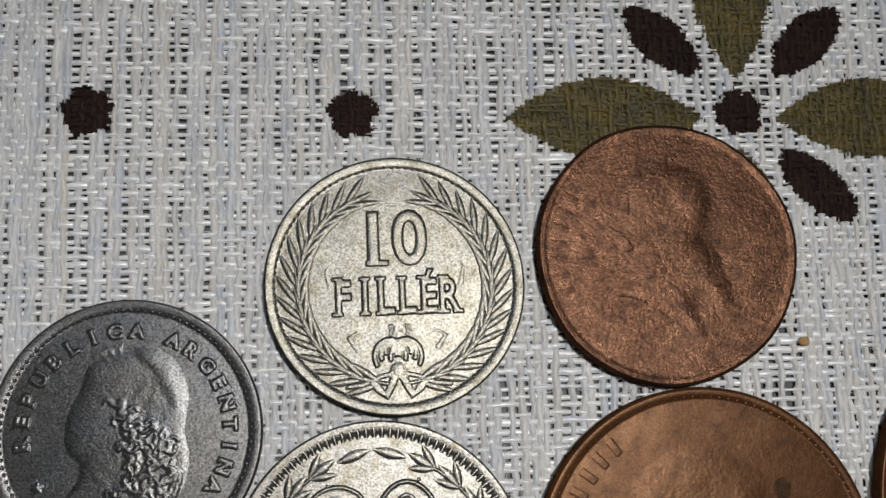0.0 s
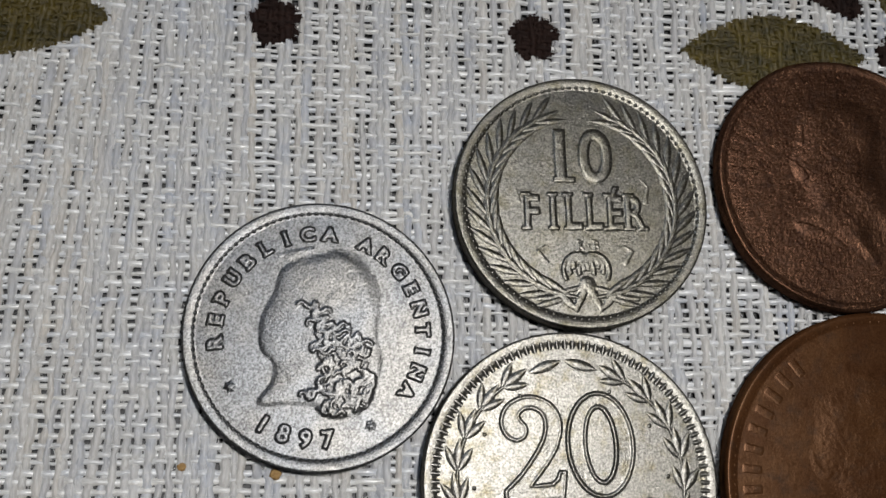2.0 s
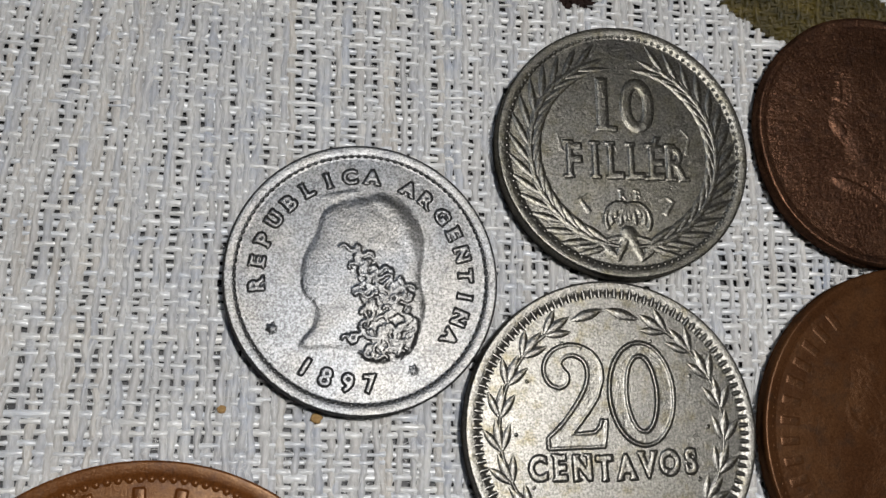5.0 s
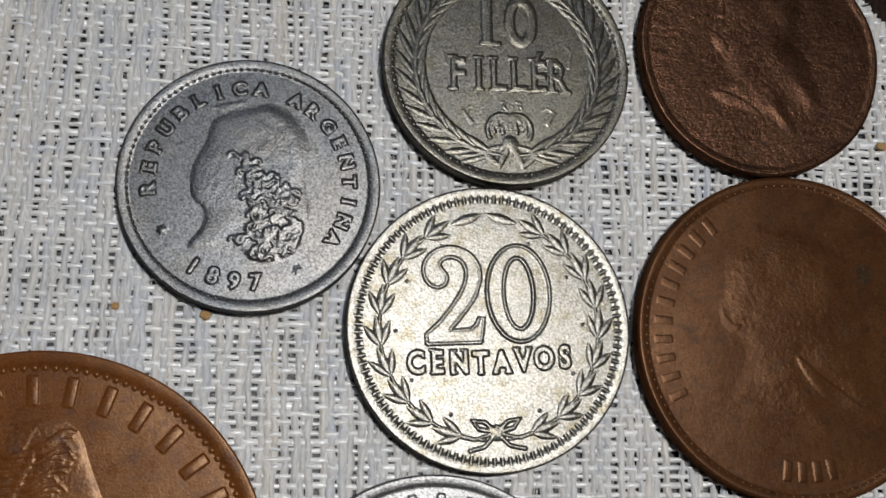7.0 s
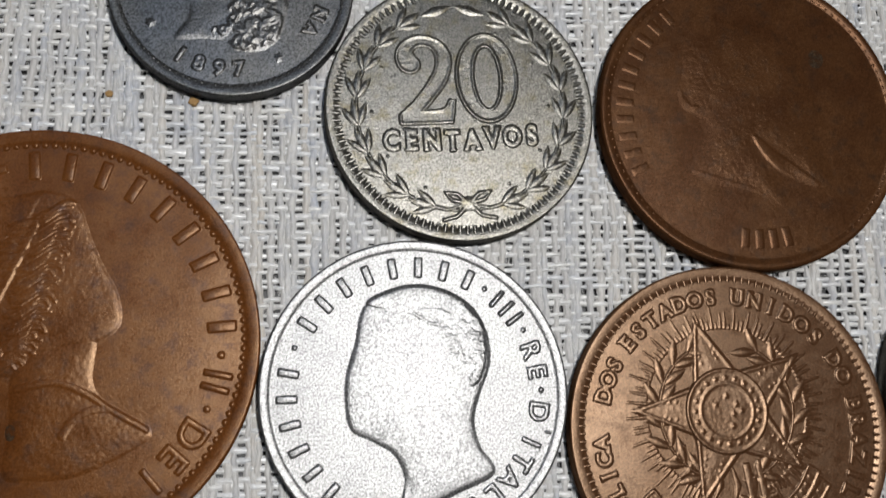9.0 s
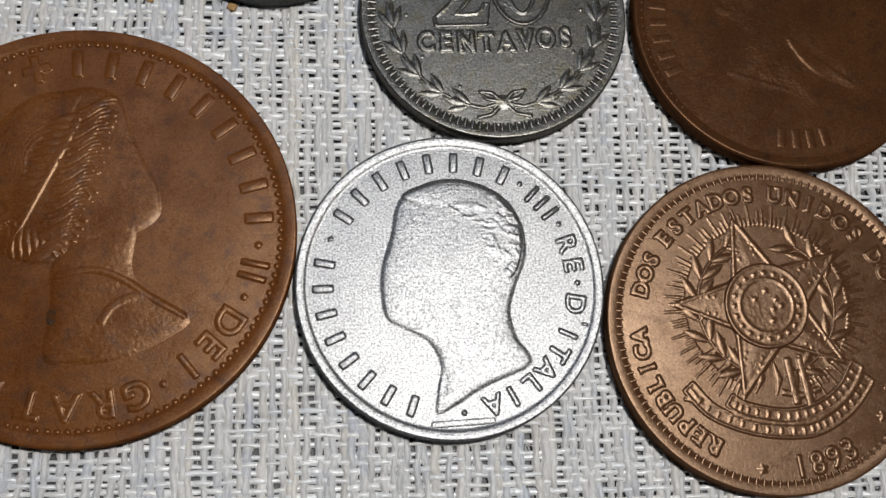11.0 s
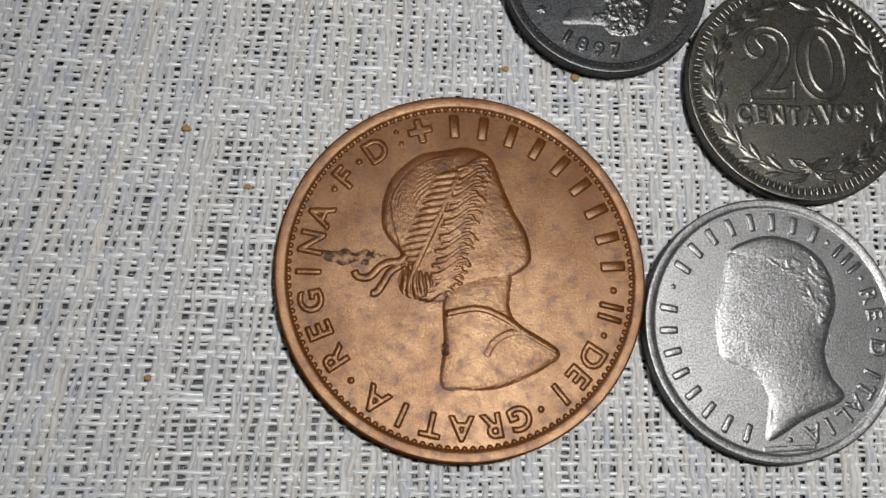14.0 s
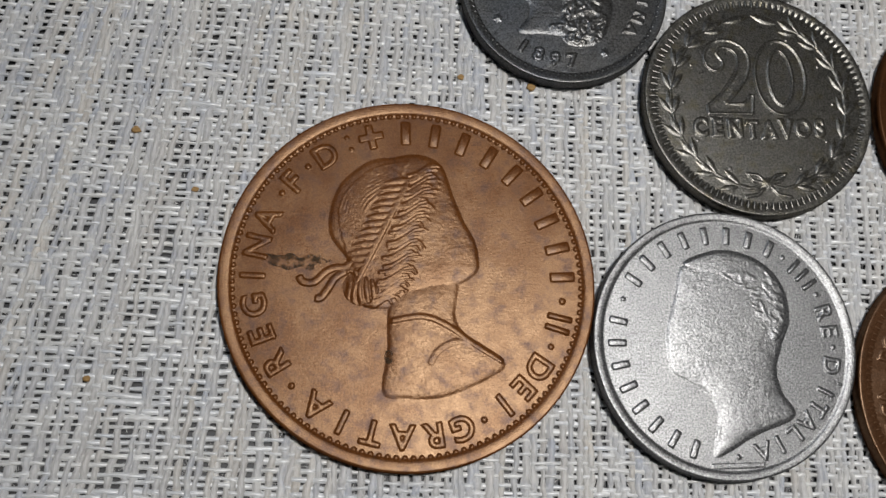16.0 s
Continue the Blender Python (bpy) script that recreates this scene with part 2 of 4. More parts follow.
def serifs(ch):
    """Feet of a serif letter, as small blocks round the letter's stems."""
    out = []
    stems = {"I": [(0, 1), (0, -1)], "E": [(-0.25, 1), (-0.25, -1)], "F": [(-0.22, 1), (-0.22, -1)], "L": [(-0.22, 1), (-0.22, -1)],
             "R": [(-0.25, 1), (-0.25, -1), (0.28, -1)], "N": [(-0.3, 1), (-0.3, -1), (0.3, 1)], "A": [(-0.35, -1), (0.35, -1)],
             "P": [(-0.25, 1), (-0.25, -1)], "T": [(0, -1)], "V": [(-0.35, 1), (0.35, 1)], "1": [(0.06, -1)], "B": [(-0.28, 1), (-0.28, -1)],
             "D": [(-0.3, 1), (-0.3, -1)], "U": [(-0.3, 1), (0.3, 1)], "K": [(-0.25, 1), (-0.25, -1)], "\u00c9": [(-0.25, 1), (-0.25, -1)]}
    for x, s in stems.get(ch, []):
        v, f = box(x - 0.2, x + 0.2, s * 0.5 - 0.045, s * 0.5 + 0.045, 0.0, 0.85)
        out.append((np.array(v), f))
    return out


class Relief:
    """Gathers raised pieces of one kind on a coin, in millimetres."""

    field = 0.0  # height of the field of the coin at hand

    def __init__(self):
        self.v, self.f, self.n = [], [], 0
        self.over = None

    def add(self, v, f):
        self.v.append(np.asarray(v, dtype=float))
        self.f += [tuple(i + self.n for i in q) for q in f]
        self.n += len(v)

    def char(self, ch, x, y, turn, size, z, high, fat=0.0, wide=1.0, serif=False, outline=0.0):
        pieces = [glyph(ch, fat, outline)] + (serifs(ch) if serif else [])
        c, s = math.cos(turn), math.sin(turn)
        for v, f in pieces:
            if len(v):
                px, py = v[:, 0] * size * wide, v[:, 1] * size
                self.add(np.c_[x + c * px - s * py, y + s * px + c * py, z + v[:, 2] * high], f)

    def arc(self, text, first, last, radius, size, z, high, inward=False, **more):
        """Characters spread evenly on an arc from one angle to another, in degrees."""
        n = max(len(text) - 1, 1)
        for i, ch in enumerate(text):
            if ch == " ":
                continue
            a = math.radians(first + (last - first) * i / n)
            turn = a + math.pi / 2 if inward else a - math.pi / 2
            x, y = radius * math.cos(a), radius * math.sin(a)
            if ch == ".":
                self.dome(x, y, size * 0.13, z, high)
            else:
                self.char(ch, x, y, turn, size, z, high, **more)

    def bar(self, x, y, w, h, turn, z, high):
        v, f = prism(w / 2, h / 2, high, min(0.05, h / 4))
        v = np.asarray(v)
        c, s = math.cos(turn), math.sin(turn)
        self.add(np.c_[x + c * v[:, 0] - s * v[:, 1], y + s * v[:, 0] + c * v[:, 1], z + v[:, 2]], f)

    def dome(self, x, y, r, z, high, n=12):
        v, f = [], []
        rings = [(1.0, 0.0), (0.78, 0.45), (0.42, 0.86)]
        for s, h in rings:
            v += [(x + r * s * math.cos(2 * math.pi * k / n), y + r * s * math.sin(2 * math.pi * k / n), z + high * h) for k in range(n)]
        v.append((x, y, z + high))
        for i in range(2):
            f += [(i * n + k, i * n + (k + 1) % n, (i + 1) * n + (k + 1) % n, (i + 1) * n + k) for k in range(n)]
        f += [(2 * n + k, 2 * n + (k + 1) % n, 3 * n) for k in range(n)]
        self.add(v, f)

    def tube(self, pts, r, z, high):
        """A low rounded ridge along a line of points."""
        v, f = [], []
        pts = [Vector((*p, 0)) for p in pts]
        for i, p in enumerate(pts):
            t = (pts[min(i + 1, len(pts) - 1)] - pts[max(i - 1, 0)]).normalized()
            nrm = Vector((-t.y, t.x, 0))
            rr = r if not callable(r) else r(i / (len(pts) - 1))
            for s, h in ((-1, 0), (-0.72, 0.85), (0, 1), (0.72, 0.85), (1, 0)):
                q = p + nrm * s * rr
                v.append((q.x, q.y, z + high * h))
        for i in range(len(pts) - 1):
            f += [(5 * i + k + 1, 5 * i + k, 5 * i + 5 + k, 5 * i + 6 + k) for k in range(4)]
        self.add(v, f)

    def ribbon(self, pts, w, z, high, ridge, level=0.5):
        """A raised flat stroke with a rounded ridge along both edges."""
        p = [np.array(q, dtype=float) for q in pts]
        left, right = [], []
        for i, q in enumerate(p):
            t = p[min(i + 1, len(p) - 1)] - p[max(i - 1, 0)]
            t = t / np.hypot(*t)
            k = w if not callable(w) else w(i / (len(p) - 1))
            left.append((q[0] - t[1] * k, q[1] + t[0] * k))
            right.append((q[0] + t[1] * k, q[1] - t[0] * k))
        n = len(p)
        self.add([(x, y, z + high * level) for x, y in left] + [(x, y, z + high * level) for x, y in right], [(i, n + i, n + i + 1, i + 1) for i in range(n - 1)])
        loop = left + right[::-1] + left[:1]
        if ridge:
            self.tube(loop, ridge, z, high)

    def swell(self, outline, centre, z, high, n=160, waves=None, edge=0.08):
        """A plain rounded relief inside a smooth closed outline."""
        line = smooth_loop(outline, n)
        cx, cy = centre
        rim_pts = np.array(line)
        steps = [1 - (k / 26) ** 1.3 for k in range(26)] + [0.03]
        flat = np.array([(cx + (x - cx) * q, cy + (y - cy) * q) for q in steps for x, y in line])
        dist = np.array([np.hypot(*(rim_pts - p).T).min() for p in flat])
        dist[:n] = 0
        rel = dist / dist.max()
        if edge >= 0.2:
            rise = (1 - np.exp(-(rel / edge) ** 2)) / (1 - math.exp(-1 / edge ** 2))
        else:
            # a softened distance keeps the crown free of creases
            soft = np.array([np.mean((np.hypot(*(rim_pts - p).T) + 0.05) ** -3.0) ** (-1 / 3) for p in flat])
            soft = np.clip((soft - soft[:n].mean()) / (soft.max() - soft[:n].mean()), 0, 1)
            rise = 0.5 * (1 - np.exp(-dist / 0.12)) + 0.5 * (1 - np.exp(-(soft / 0.55) ** 2))
        v, f = [], []
        for (px, py), h, dd in zip(flat, rise, dist):
            w = waves(px, py) * high * min(1, dd / 0.5) if waves else 0
            v.append((px, py, z + high * h + w))
        v.append((cx, cy, z + high * rise[-1]))
        for i in range(len(steps) - 1):
            f += [(i * n + k, i * n + (k + 1) % n, (i + 1) * n + (k + 1) % n, (i + 1) * n + k) for k in range(n)]
        m = len(steps) - 1
        f += [(m * n + k, m * n + (k + 1) % n, m * n + n) for k in range(n)]
        self.add(v, f)

    def star(self, x, y, r, points, inner, turn, z, high):
        v = [(x, y, z + high)]
        for k in range(2 * points):
            a = turn + math.pi * k / points
            rr = r if k % 2 == 0 else r * inner
            v.append((x + rr * math.cos(a), y + rr * math.sin(a), z))
        m = 2 * points
        self.add(v, [(0, 1 + k, 1 + (k + 1) % m) for k in range(m)])

    def fine(self):
        """Fine ridges that ride on top of these pieces."""
        if self.over is None:
            self.over = Relief()
        return self.over

    def heights(self, base, lo, shape, cell):
        """The pieces' height above a level, on a grid."""
        v, tris, grid = np.concatenate(self.v), [], np.zeros(shape[0] * shape[1])
        for q in self.f:
            if len(q) > 4:
                tris += [tuple(q[i] for i in t) for t in geometry.tessellate_polygon([[Vector((v[k][0], v[k][1], 0)) for k in q]])]
            else:
                tris += [(q[0], q[i], q[i + 1]) for i in range(1, len(q) - 1)]
        p = v[np.array(tris)]
        p[:, :, 2] = np.maximum(p[:, :, 2] - base, 0)
        side = np.max([np.hypot(*(p[:, a, :2] - p[:, b, :2]).T) for a, b in ((0, 1), (1, 2), (2, 0))], axis=0)
        steps = np.clip(2 ** np.ceil(np.log2(np.maximum(side / (0.6 * cell), 1))), 1, 512).astype(int)
        for n in np.unique(steps):
            i, j = np.meshgrid(np.arange(n + 1), np.arange(n + 1))
            ok = i + j <= n
            w = np.stack([i[ok], j[ok], n - i[ok] - j[ok]]) / n
            group = p[steps == n]
            for k in range(0, len(group), max(1, 2000000 // w.shape[1])):
                pts = np.einsum("tab,ak->tkb", group[k:k + max(1, 2000000 // w.shape[1])], w).reshape(-1, 3)
                at = np.rint((pts[:, :2] - lo) / cell).astype(int)
                np.maximum.at(grid, at[:, 0] * shape[1] + at[:, 1], pts[:, 2])
        return grid.reshape(shape)

    def done(self, name, mat, parent, label="", soft=0.05, gain=0.42, cell=0.05):
        """Links the pieces as one struck and worn relief, its edges run softly into the field."""
        v = np.concatenate(self.v)
        lo, hi = v[:, :2].min(0) - 0.5, v[:, :2].max(0) + 0.5
        shape = tuple(np.ceil((hi - lo) / cell).astype(int) + 1)
        h = self.heights(Relief.field, lo, shape, cell)
        h = blurred(h, soft / cell) * gain
        if self.over:
            h += 0.6 * blurred(self.over.heights(0.0, lo, shape, cell), 0.05 / cell) * np.clip(h / 0.04, 0, 1)
        wear = blurred(WEAR.normal(0, 1, shape), 0.5 / cell)
        grit = blurred(WEAR.normal(0, 1, shape), 0.09 / cell)
        h += (0.10 * wear / wear.std() + 0.05 * grit / grit.std()) * np.minimum(h, 0.03)
        used = h > 0.005
        cells = used[:-1, :-1] | used[1:, :-1] | used[1:, 1:] | used[:-1, 1:]
        idx = np.arange(h.size).reshape(shape)
        q = np.stack([idx[:-1, :-1], idx[1:, :-1], idx[1:, 1:], idx[:-1, 1:]], -1)[cells]
        keep, q = np.unique(q, return_inverse=True)
        gi, gj = np.divmod(keep, shape[1])
        verts = np.c_[lo[0] + gi * cell, lo[1] + gj * cell, Relief.field - 0.006 + h.ravel()[keep]]
        return quad_mesh(name, verts * MM, q.reshape(-1, 4), mat, parent, label)


WEAR = np.random.default_rng(11)


def blurred(a, sigma):
    """Gaussian blur of a grid, sigma in cells."""
    k = np.arange(-int(3 * sigma + 1), int(3 * sigma + 1) + 1)
    w = np.exp(-0.5 * (k / sigma) ** 2)
    w /= w.sum()
    n = [m + len(k) for m in a.shape]
    ker = np.fft.rfft2(np.outer(w, w), n)
    out = np.fft.irfft2(np.fft.rfft2(a, n) * ker, n)
    o = len(k) // 2
    return out[o:o + a.shape[0], o:o + a.shape[1]]


def prism(w, h, high, bevel):
    v = [(-w, -h, 0), (w, -h, 0), (w, h, 0), (-w, h, 0)]
    v += [(-w, -h, high - bevel), (w, -h, high - bevel), (w, h, high - bevel), (-w, h, high - bevel)]
    b = bevel
    v += [(-w + b, -h + b, high), (w - b, -h + b, high), (w - b, h - b, high), (-w + b, h - b, high)]
    f = [(8, 9, 10, 11)]
    for o in (0, 4):
        f += [(o + k, o + (k + 1) % 4, o + 4 + (k + 1) % 4, o + 4 + k) for k in range(4)]
    return v, f


def mound(w, h, high, soft=0.11):
    """A low bar with soft worn edges, in millimetres."""
    xs = np.unique(np.r_[np.linspace(-w - soft, -w + soft, 6), np.linspace(w - soft, w + soft, 6), 0.0])
    ys = np.unique(np.r_[np.linspace(-h - soft, -h + soft, 6), np.linspace(h - soft, h + soft, 6), 0.0])

    def rise(d):
        q = np.clip((d + soft) / (2 * soft), 0, 1)
        return q * q * (3 - 2 * q)
    z = high * rise(w - np.abs(xs))[:, None] * rise(h - np.abs(ys))[None]
    x, y = np.meshgrid(xs, ys, indexing="ij")
    n, m = z.shape
    idx = np.arange(n * m).reshape(n, m)
    q = np.stack([idx[:-1, :-1], idx[1:, :-1], idx[1:, 1:], idx[:-1, 1:]], -1).reshape(-1, 4)
    return np.c_[x.ravel(), y.ravel(), z.ravel() - 0.004], [tuple(k) for k in q]


def smooth_line(pts, n):
    """An open Catmull-Rom line through the points."""
    out, m = [], len(pts)
    p = [np.array(q, dtype=float) for q in pts]
    for k in range(n):
        u = k * (m - 1) / (n - 1)
        i = min(int(u), m - 2)
        t = u - i
        p0, p1, p2, p3 = p[max(i - 1, 0)], p[i], p[i + 1], p[min(i + 2, m - 1)]
        out.append(tuple(0.5 * (2 * p1 + (p2 - p0) * t + (2 * p0 - 5 * p1 + 4 * p2 - p3) * t * t + (3 * p1 - p0 - 3 * p2 + p3) * t ** 3)))
    return out


def smooth_loop(pts, n):
    """A closed Catmull-Rom line through the points."""
    out, m = [], len(pts)
    for k in range(n):
        u = k * m / n
        i, t = int(u), u - int(u)
        p0, p1, p2, p3 = (np.array(pts[(i + d) % m], dtype=float) for d in (-1, 0, 1, 2))
        out.append(tuple(0.5 * (2 * p1 + (p2 - p0) * t + (2 * p0 - 5 * p1 + 4 * p2 - p3) * t * t + (3 * p1 - p0 - 3 * p2 + p3) * t ** 3)))
    return out


def leaf_mesh(length, width, high):
    """One pointed leaf with a raised midrib, in millimetres, from its foot along x."""
    v, f = [], []
    for i in range(6):
        u = i / 5
        w = width / 2 * math.sin(math.pi * min(u * 0.92 + 0.04, 1)) ** 0.9
        x = u * length
        h = high * (0.35 + 0.65 * math.sin(math.pi * u))
        v += [(x, -w, -0.01), (x, -w * 0.55, h * 0.8), (x, 0, h), (x, w * 0.55, h * 0.8), (x, w, -0.01)]
    for i in range(5):
        f += [(5 * i + k, 5 * i + 5 + k, 5 * i + 6 + k, 5 * i + k + 1) for k in range(4)]
    return np.array(v) * MM, f


def coin(name, x, y, d, thick, mat, label, turn=0.0, rim=0.05, field=0.09, lift=0.0, wobble=None, group="coins on the tablecloth", round_edge=0.12):
    """A coin: an empty at its base with a body whose field lies below the rim. Returns the thing, its radius and the field's height."""
    root = tagged(new(name), label, "coin", group)
    root.empty_display_size = 0.002
    root.matrix_world = pose(x * MM, y * MM, lift * MM, 0, 0, turn)
    r = d / 2
    e = round_edge
    b = r - rim * d
    top = thick - field
    prof = [(0.4, 0.0), (r - e - 0.05, 0.0), (r - e, 0.0), (r - e * 0.3, e * 0.25), (r, e), (r, thick - e), (r - e * 0.3, thick - e * 0.28), (r - e, thick), (r - e - 0.06, thick),
            (b + 0.05, thick), (b, thick - 0.01), (b - 0.09, thick - field * 0.14), (b - 0.20, thick - field * 0.5), (b - 0.31, top + field * 0.14), (b - 0.42, top), (b - 0.48, top)]
    prof += [(r * q, top) for q in (0.75, 0.5, 0.25)] + [(0.4, top)]
    part("body", lathe(prof, 192, wobble), mat, root)
    Relief.field = top
    return root, r, thick - field


def bars(root, mat, count, first, last, radius, size, z, high, wide=0.55):
    """Plain bars on an arc, one for each character that is not spelt out: parts on one mesh."""
    v, f = mound(size * wide / 2, size / 2, 0.55 * high)
    one = None
    for i in range(count):
        a = first + (last - first) * i / max(count - 1, 1)
        m = pose(radius * MM * math.cos(radians(a)), radius * MM * math.sin(radians(a)), z * MM, 0, 0, a - 90)
        if one is None:
            one = part("name_bar", (v * MM, f), mat, root, "plain raised bar")
            one.matrix_basis = m
        else:
            again(one, m, root)


def border(root, mat, count, radius, long, wide, high, z, name="rim_bead"):
    """Beads or teeth all round inside the rim: parts on one mesh."""
    b, high = Relief(), 0.40 * high
    if long > wide * 1.3:
        b.tube([(-long / 2, 0), (-long * 0.3, 0), (long * 0.3, 0), (long / 2, 0)], lambda u: wide / 2 * (0.4 + 0.6 * math.sin(math.pi * (0.15 + 0.7 * u))), 0, high)
    else:
        b.dome(0, 0, wide / 2, 0, high, 10)
    first = None
    for k in range(count):
        a = 360.0 * k / count
        m = pose(radius * MM * math.cos(radians(a)), radius * MM * math.sin(radians(a)), z * MM, 0, 0, a)
        if first is None:
            first = part(name, (np.concatenate(b.v) * MM, b.f), mat, root)
            first.matrix_basis = m
        else:
            again(first, m, root)


def wreath(root, mat, z, stems, leaves, leaf_size, stem_r=0.1, high=0.16):
    """A wreath: a part with its stems, and its leaves as pieces on one mesh. leaves: (x, y, direction in degrees, size)."""
    s = Relief()
    for pts in stems:
        s.tube(pts, stem_r, z, high * 0.7)
    w = s.done("wreath", mat, root, gain=0.8)
    first = None
    for x, y, a, k in leaves:
        m = pose(x * MM, y * MM, z * MM, 0, 0, a) @ Matrix.Diagonal((k, k, 1, 1))
        if first is None:
            first = part("leaf", leaf_mesh(*leaf_size, 0.5 * high), mat, w)
            first.matrix_basis = m
        else:
            again(first, m, w)
    return w


# ---------------------------------------------------------------- room
tagged(part("floor", box(-1.6, 1.6, -1.6, 1.6, -0.80, -0.75), FLOOR_WOOD, smooth=False), "brown wooden floor boards", "floor", kind="structure")
tagged(part("ceiling", box(-1.6, 1.6, -1.6, 1.6, 1.65, 1.7), WALL_PAINT, smooth=False), "plain painted ceiling", "ceiling", kind="structure")
for nm, b in (("wall_north", (-1.6, 1.6, 1.6, 1.7, -0.8, 1.7)), ("wall_south", (-1.6, 1.6, -1.7, -1.6, -0.8, 1.7)),
              ("wall_east", (1.6, 1.7, -1.6, 1.6, -0.8, 1.7)), ("wall_west", (-1.7, -1.6, -1.6, 1.6, -0.8, 1.7))):
    tagged(part(nm, box(*b), WALL_PAINT, smooth=False), "plain painted room wall", "wall", kind="structure")

table = tagged(new("table"), "dark wooden table under a white cloth", "table")
table.location = (0.0, 0.0, -0.75)
part("tabletop", box(-0.55, 0.55, -0.38, 0.38, 0.72, 0.7492), WOOD, table, smooth=False)
for sx in (-1, 1):
    for sy in (-1, 1):
        part("leg", box(sx * 0.49 - 0.03, sx * 0.49 + 0.03, sy * 0.32 - 0.03, sy * 0.32 + 0.03, 0.0, 0.72), WOOD, table, smooth=False)

# ---------------------------------------------------------------- tablecloth
cloth = tagged(new("tablecloth"), "white loosely woven tablecloth with olive and brown embroidery", "tablecloth")
X0, X1, Y0, Y1 = -62.0, 84.0, -46.0, 60.0
rng = np.random.default_rng(5)


# embroidered motifs: the yarns inside each outline are coloured, over a dense underlay of stitches
MOTIFS = []


def disc_motif(cx, cy, r, name, mat, label):
    def inside(x, y):
        a = np.arctan2(y - cy, x - cx)
        return (x - cx) ** 2 / 1.05 + (y - cy) ** 2 < (r * (1 + 0.07 * np.sin(5 * a + cx) + 0.05 * np.sin(9 * a))) ** 2
    MOTIFS.append((inside, (cx - r - 1, cx + r + 1, cy - r - 1, cy + r + 1), name, mat, label))


def petal_motif(xa, ya, xb, yb, width, blunt, name, mat, label):
    """A pointed petal between two tips."""
    dx, dy = xb - xa, yb - ya
    ln = math.hypot(dx, dy)
    ux, uy = dx / ln, dy / ln

    def inside(x, y):
        u = np.clip(((x - xa) * ux + (y - ya) * uy) / ln, 0, 1)
        v = np.abs(-(x - xa) * uy + (y - ya) * ux)
        return v < width / 2 * np.sin(math.pi * u) ** blunt - 0.02
    k = width / 2 + 0.3
    MOTIFS.append((inside, (min(xa, xb) - k, max(xa, xb) + k, min(ya, yb) - k, max(ya, yb) + k), name, mat, label))


def flower(cx, cy):
    """A round heart, four olive leaves and four brown petals between them."""
    disc_motif(cx, cy, 1.8, "embroidered_heart", BROWN, "dark brown round embroidered flower heart")
    for sx, sy in ((1, 0), (-1, 0), (0, 1), (0, -1)):
        dy = -0.45 if sx else 0
        petal_motif(cx + 3.0 * sx, cy + 2.8 * sy + dy, cx + 18.6 * sx, cy + 18.6 * sy + dy, 6.6, 0.85, "embroidered_leaf", OLIVE, "olive green embroidered leaf")
    for sx in (1, -1):
        for sy in (1, -1):
            petal_motif(cx + 3.1 * sx, cy + 3.3 * sy, cx + 8.8 * sx, cy + 8.6 * sy, 3.7, 0.55, "embroidered_petal", BROWN, "dark brown embroidered petal")


flower(55.4, 41.1)
flower(-25.2, 41.3)
disc_motif(5.25, 41.2, 1.85, "embroidered_dot", BROWN, "dark brown embroidered dot")
disc_motif(25.0, 40.95, 1.85, "embroidered_dot", BROWN, "dark brown embroidered dot")
DYED = [[] for _ in MOTIFS]


def split_dyed(v, q):
    """Takes the faces inside the motifs out of a sheet of yarns; returns the rest."""
    mid = v[q].mean(1)
    x = mid[:, 0] + rng.normal(0, 0.10, len(q))
    y = mid[:, 1] + rng.normal(0, 0.05, len(q))
    left = np.ones(len(q), bool)
    for k, (inside, (x0, x1, y0, y1), *_) in enumerate(MOTIFS):
        near = np.where(left & (x > x0) & (x < x1) & (y > y0) & (y < y1))[0]
        hit = near[inside(x[near], y[near])]
        left[hit] = False
        if len(hit):
            used, inv = np.unique(q[hit], return_inverse=True)
            DYED[k].append((v[used], inv.reshape(-1, 4)))
    return q[left]


def yarn_places(lo, hi, pitch, jitter, group, gap):
    """Uneven places of parallel yarns, bunched in small groups with a gap between."""
    out, p, left = [], lo, rng.integers(*group)
    while p < hi:
        out.append(p)
        left -= 1
        p += pitch * (1 + jitter * rng.uniform(-1, 1))
        if left <= 0:
            p += gap * rng.uniform(0.5, 1.4)
            left = rng.integers(*group)
    return np.array(out)


WARP_X = yarn_places(X0, X1, 0.50, 0.18, (1, 4), 0.44)
WEFT_Y = yarn_places(Y0, Y1, 0.60, 0.2, (3, 8), 0.10)
NW, NF = len(WARP_X), len(WEFT_Y)


def wander(n, length, amp, waves):
    """Slow sideways drift of n yarns along a length, each its own, with a shared part."""
    t = np.linspace(0, 1, length)
    d = np.zeros((n, length))
    for k in waves:
        ph = rng.uniform(0, 2 * np.pi, (n, 1))
        d += amp / len(waves) * np.sin(2 * np.pi * k * t[None] * rng.uniform(0.8, 1.2, (n, 1)) + ph)
    return d


def along(marks):
    """Two samples a crossing: on it, and half way to the next."""
    mid = np.r_[(marks[1:] + marks[:-1]) / 2, marks[-1] + 0.3]
    return np.stack([marks, mid], 1).ravel()


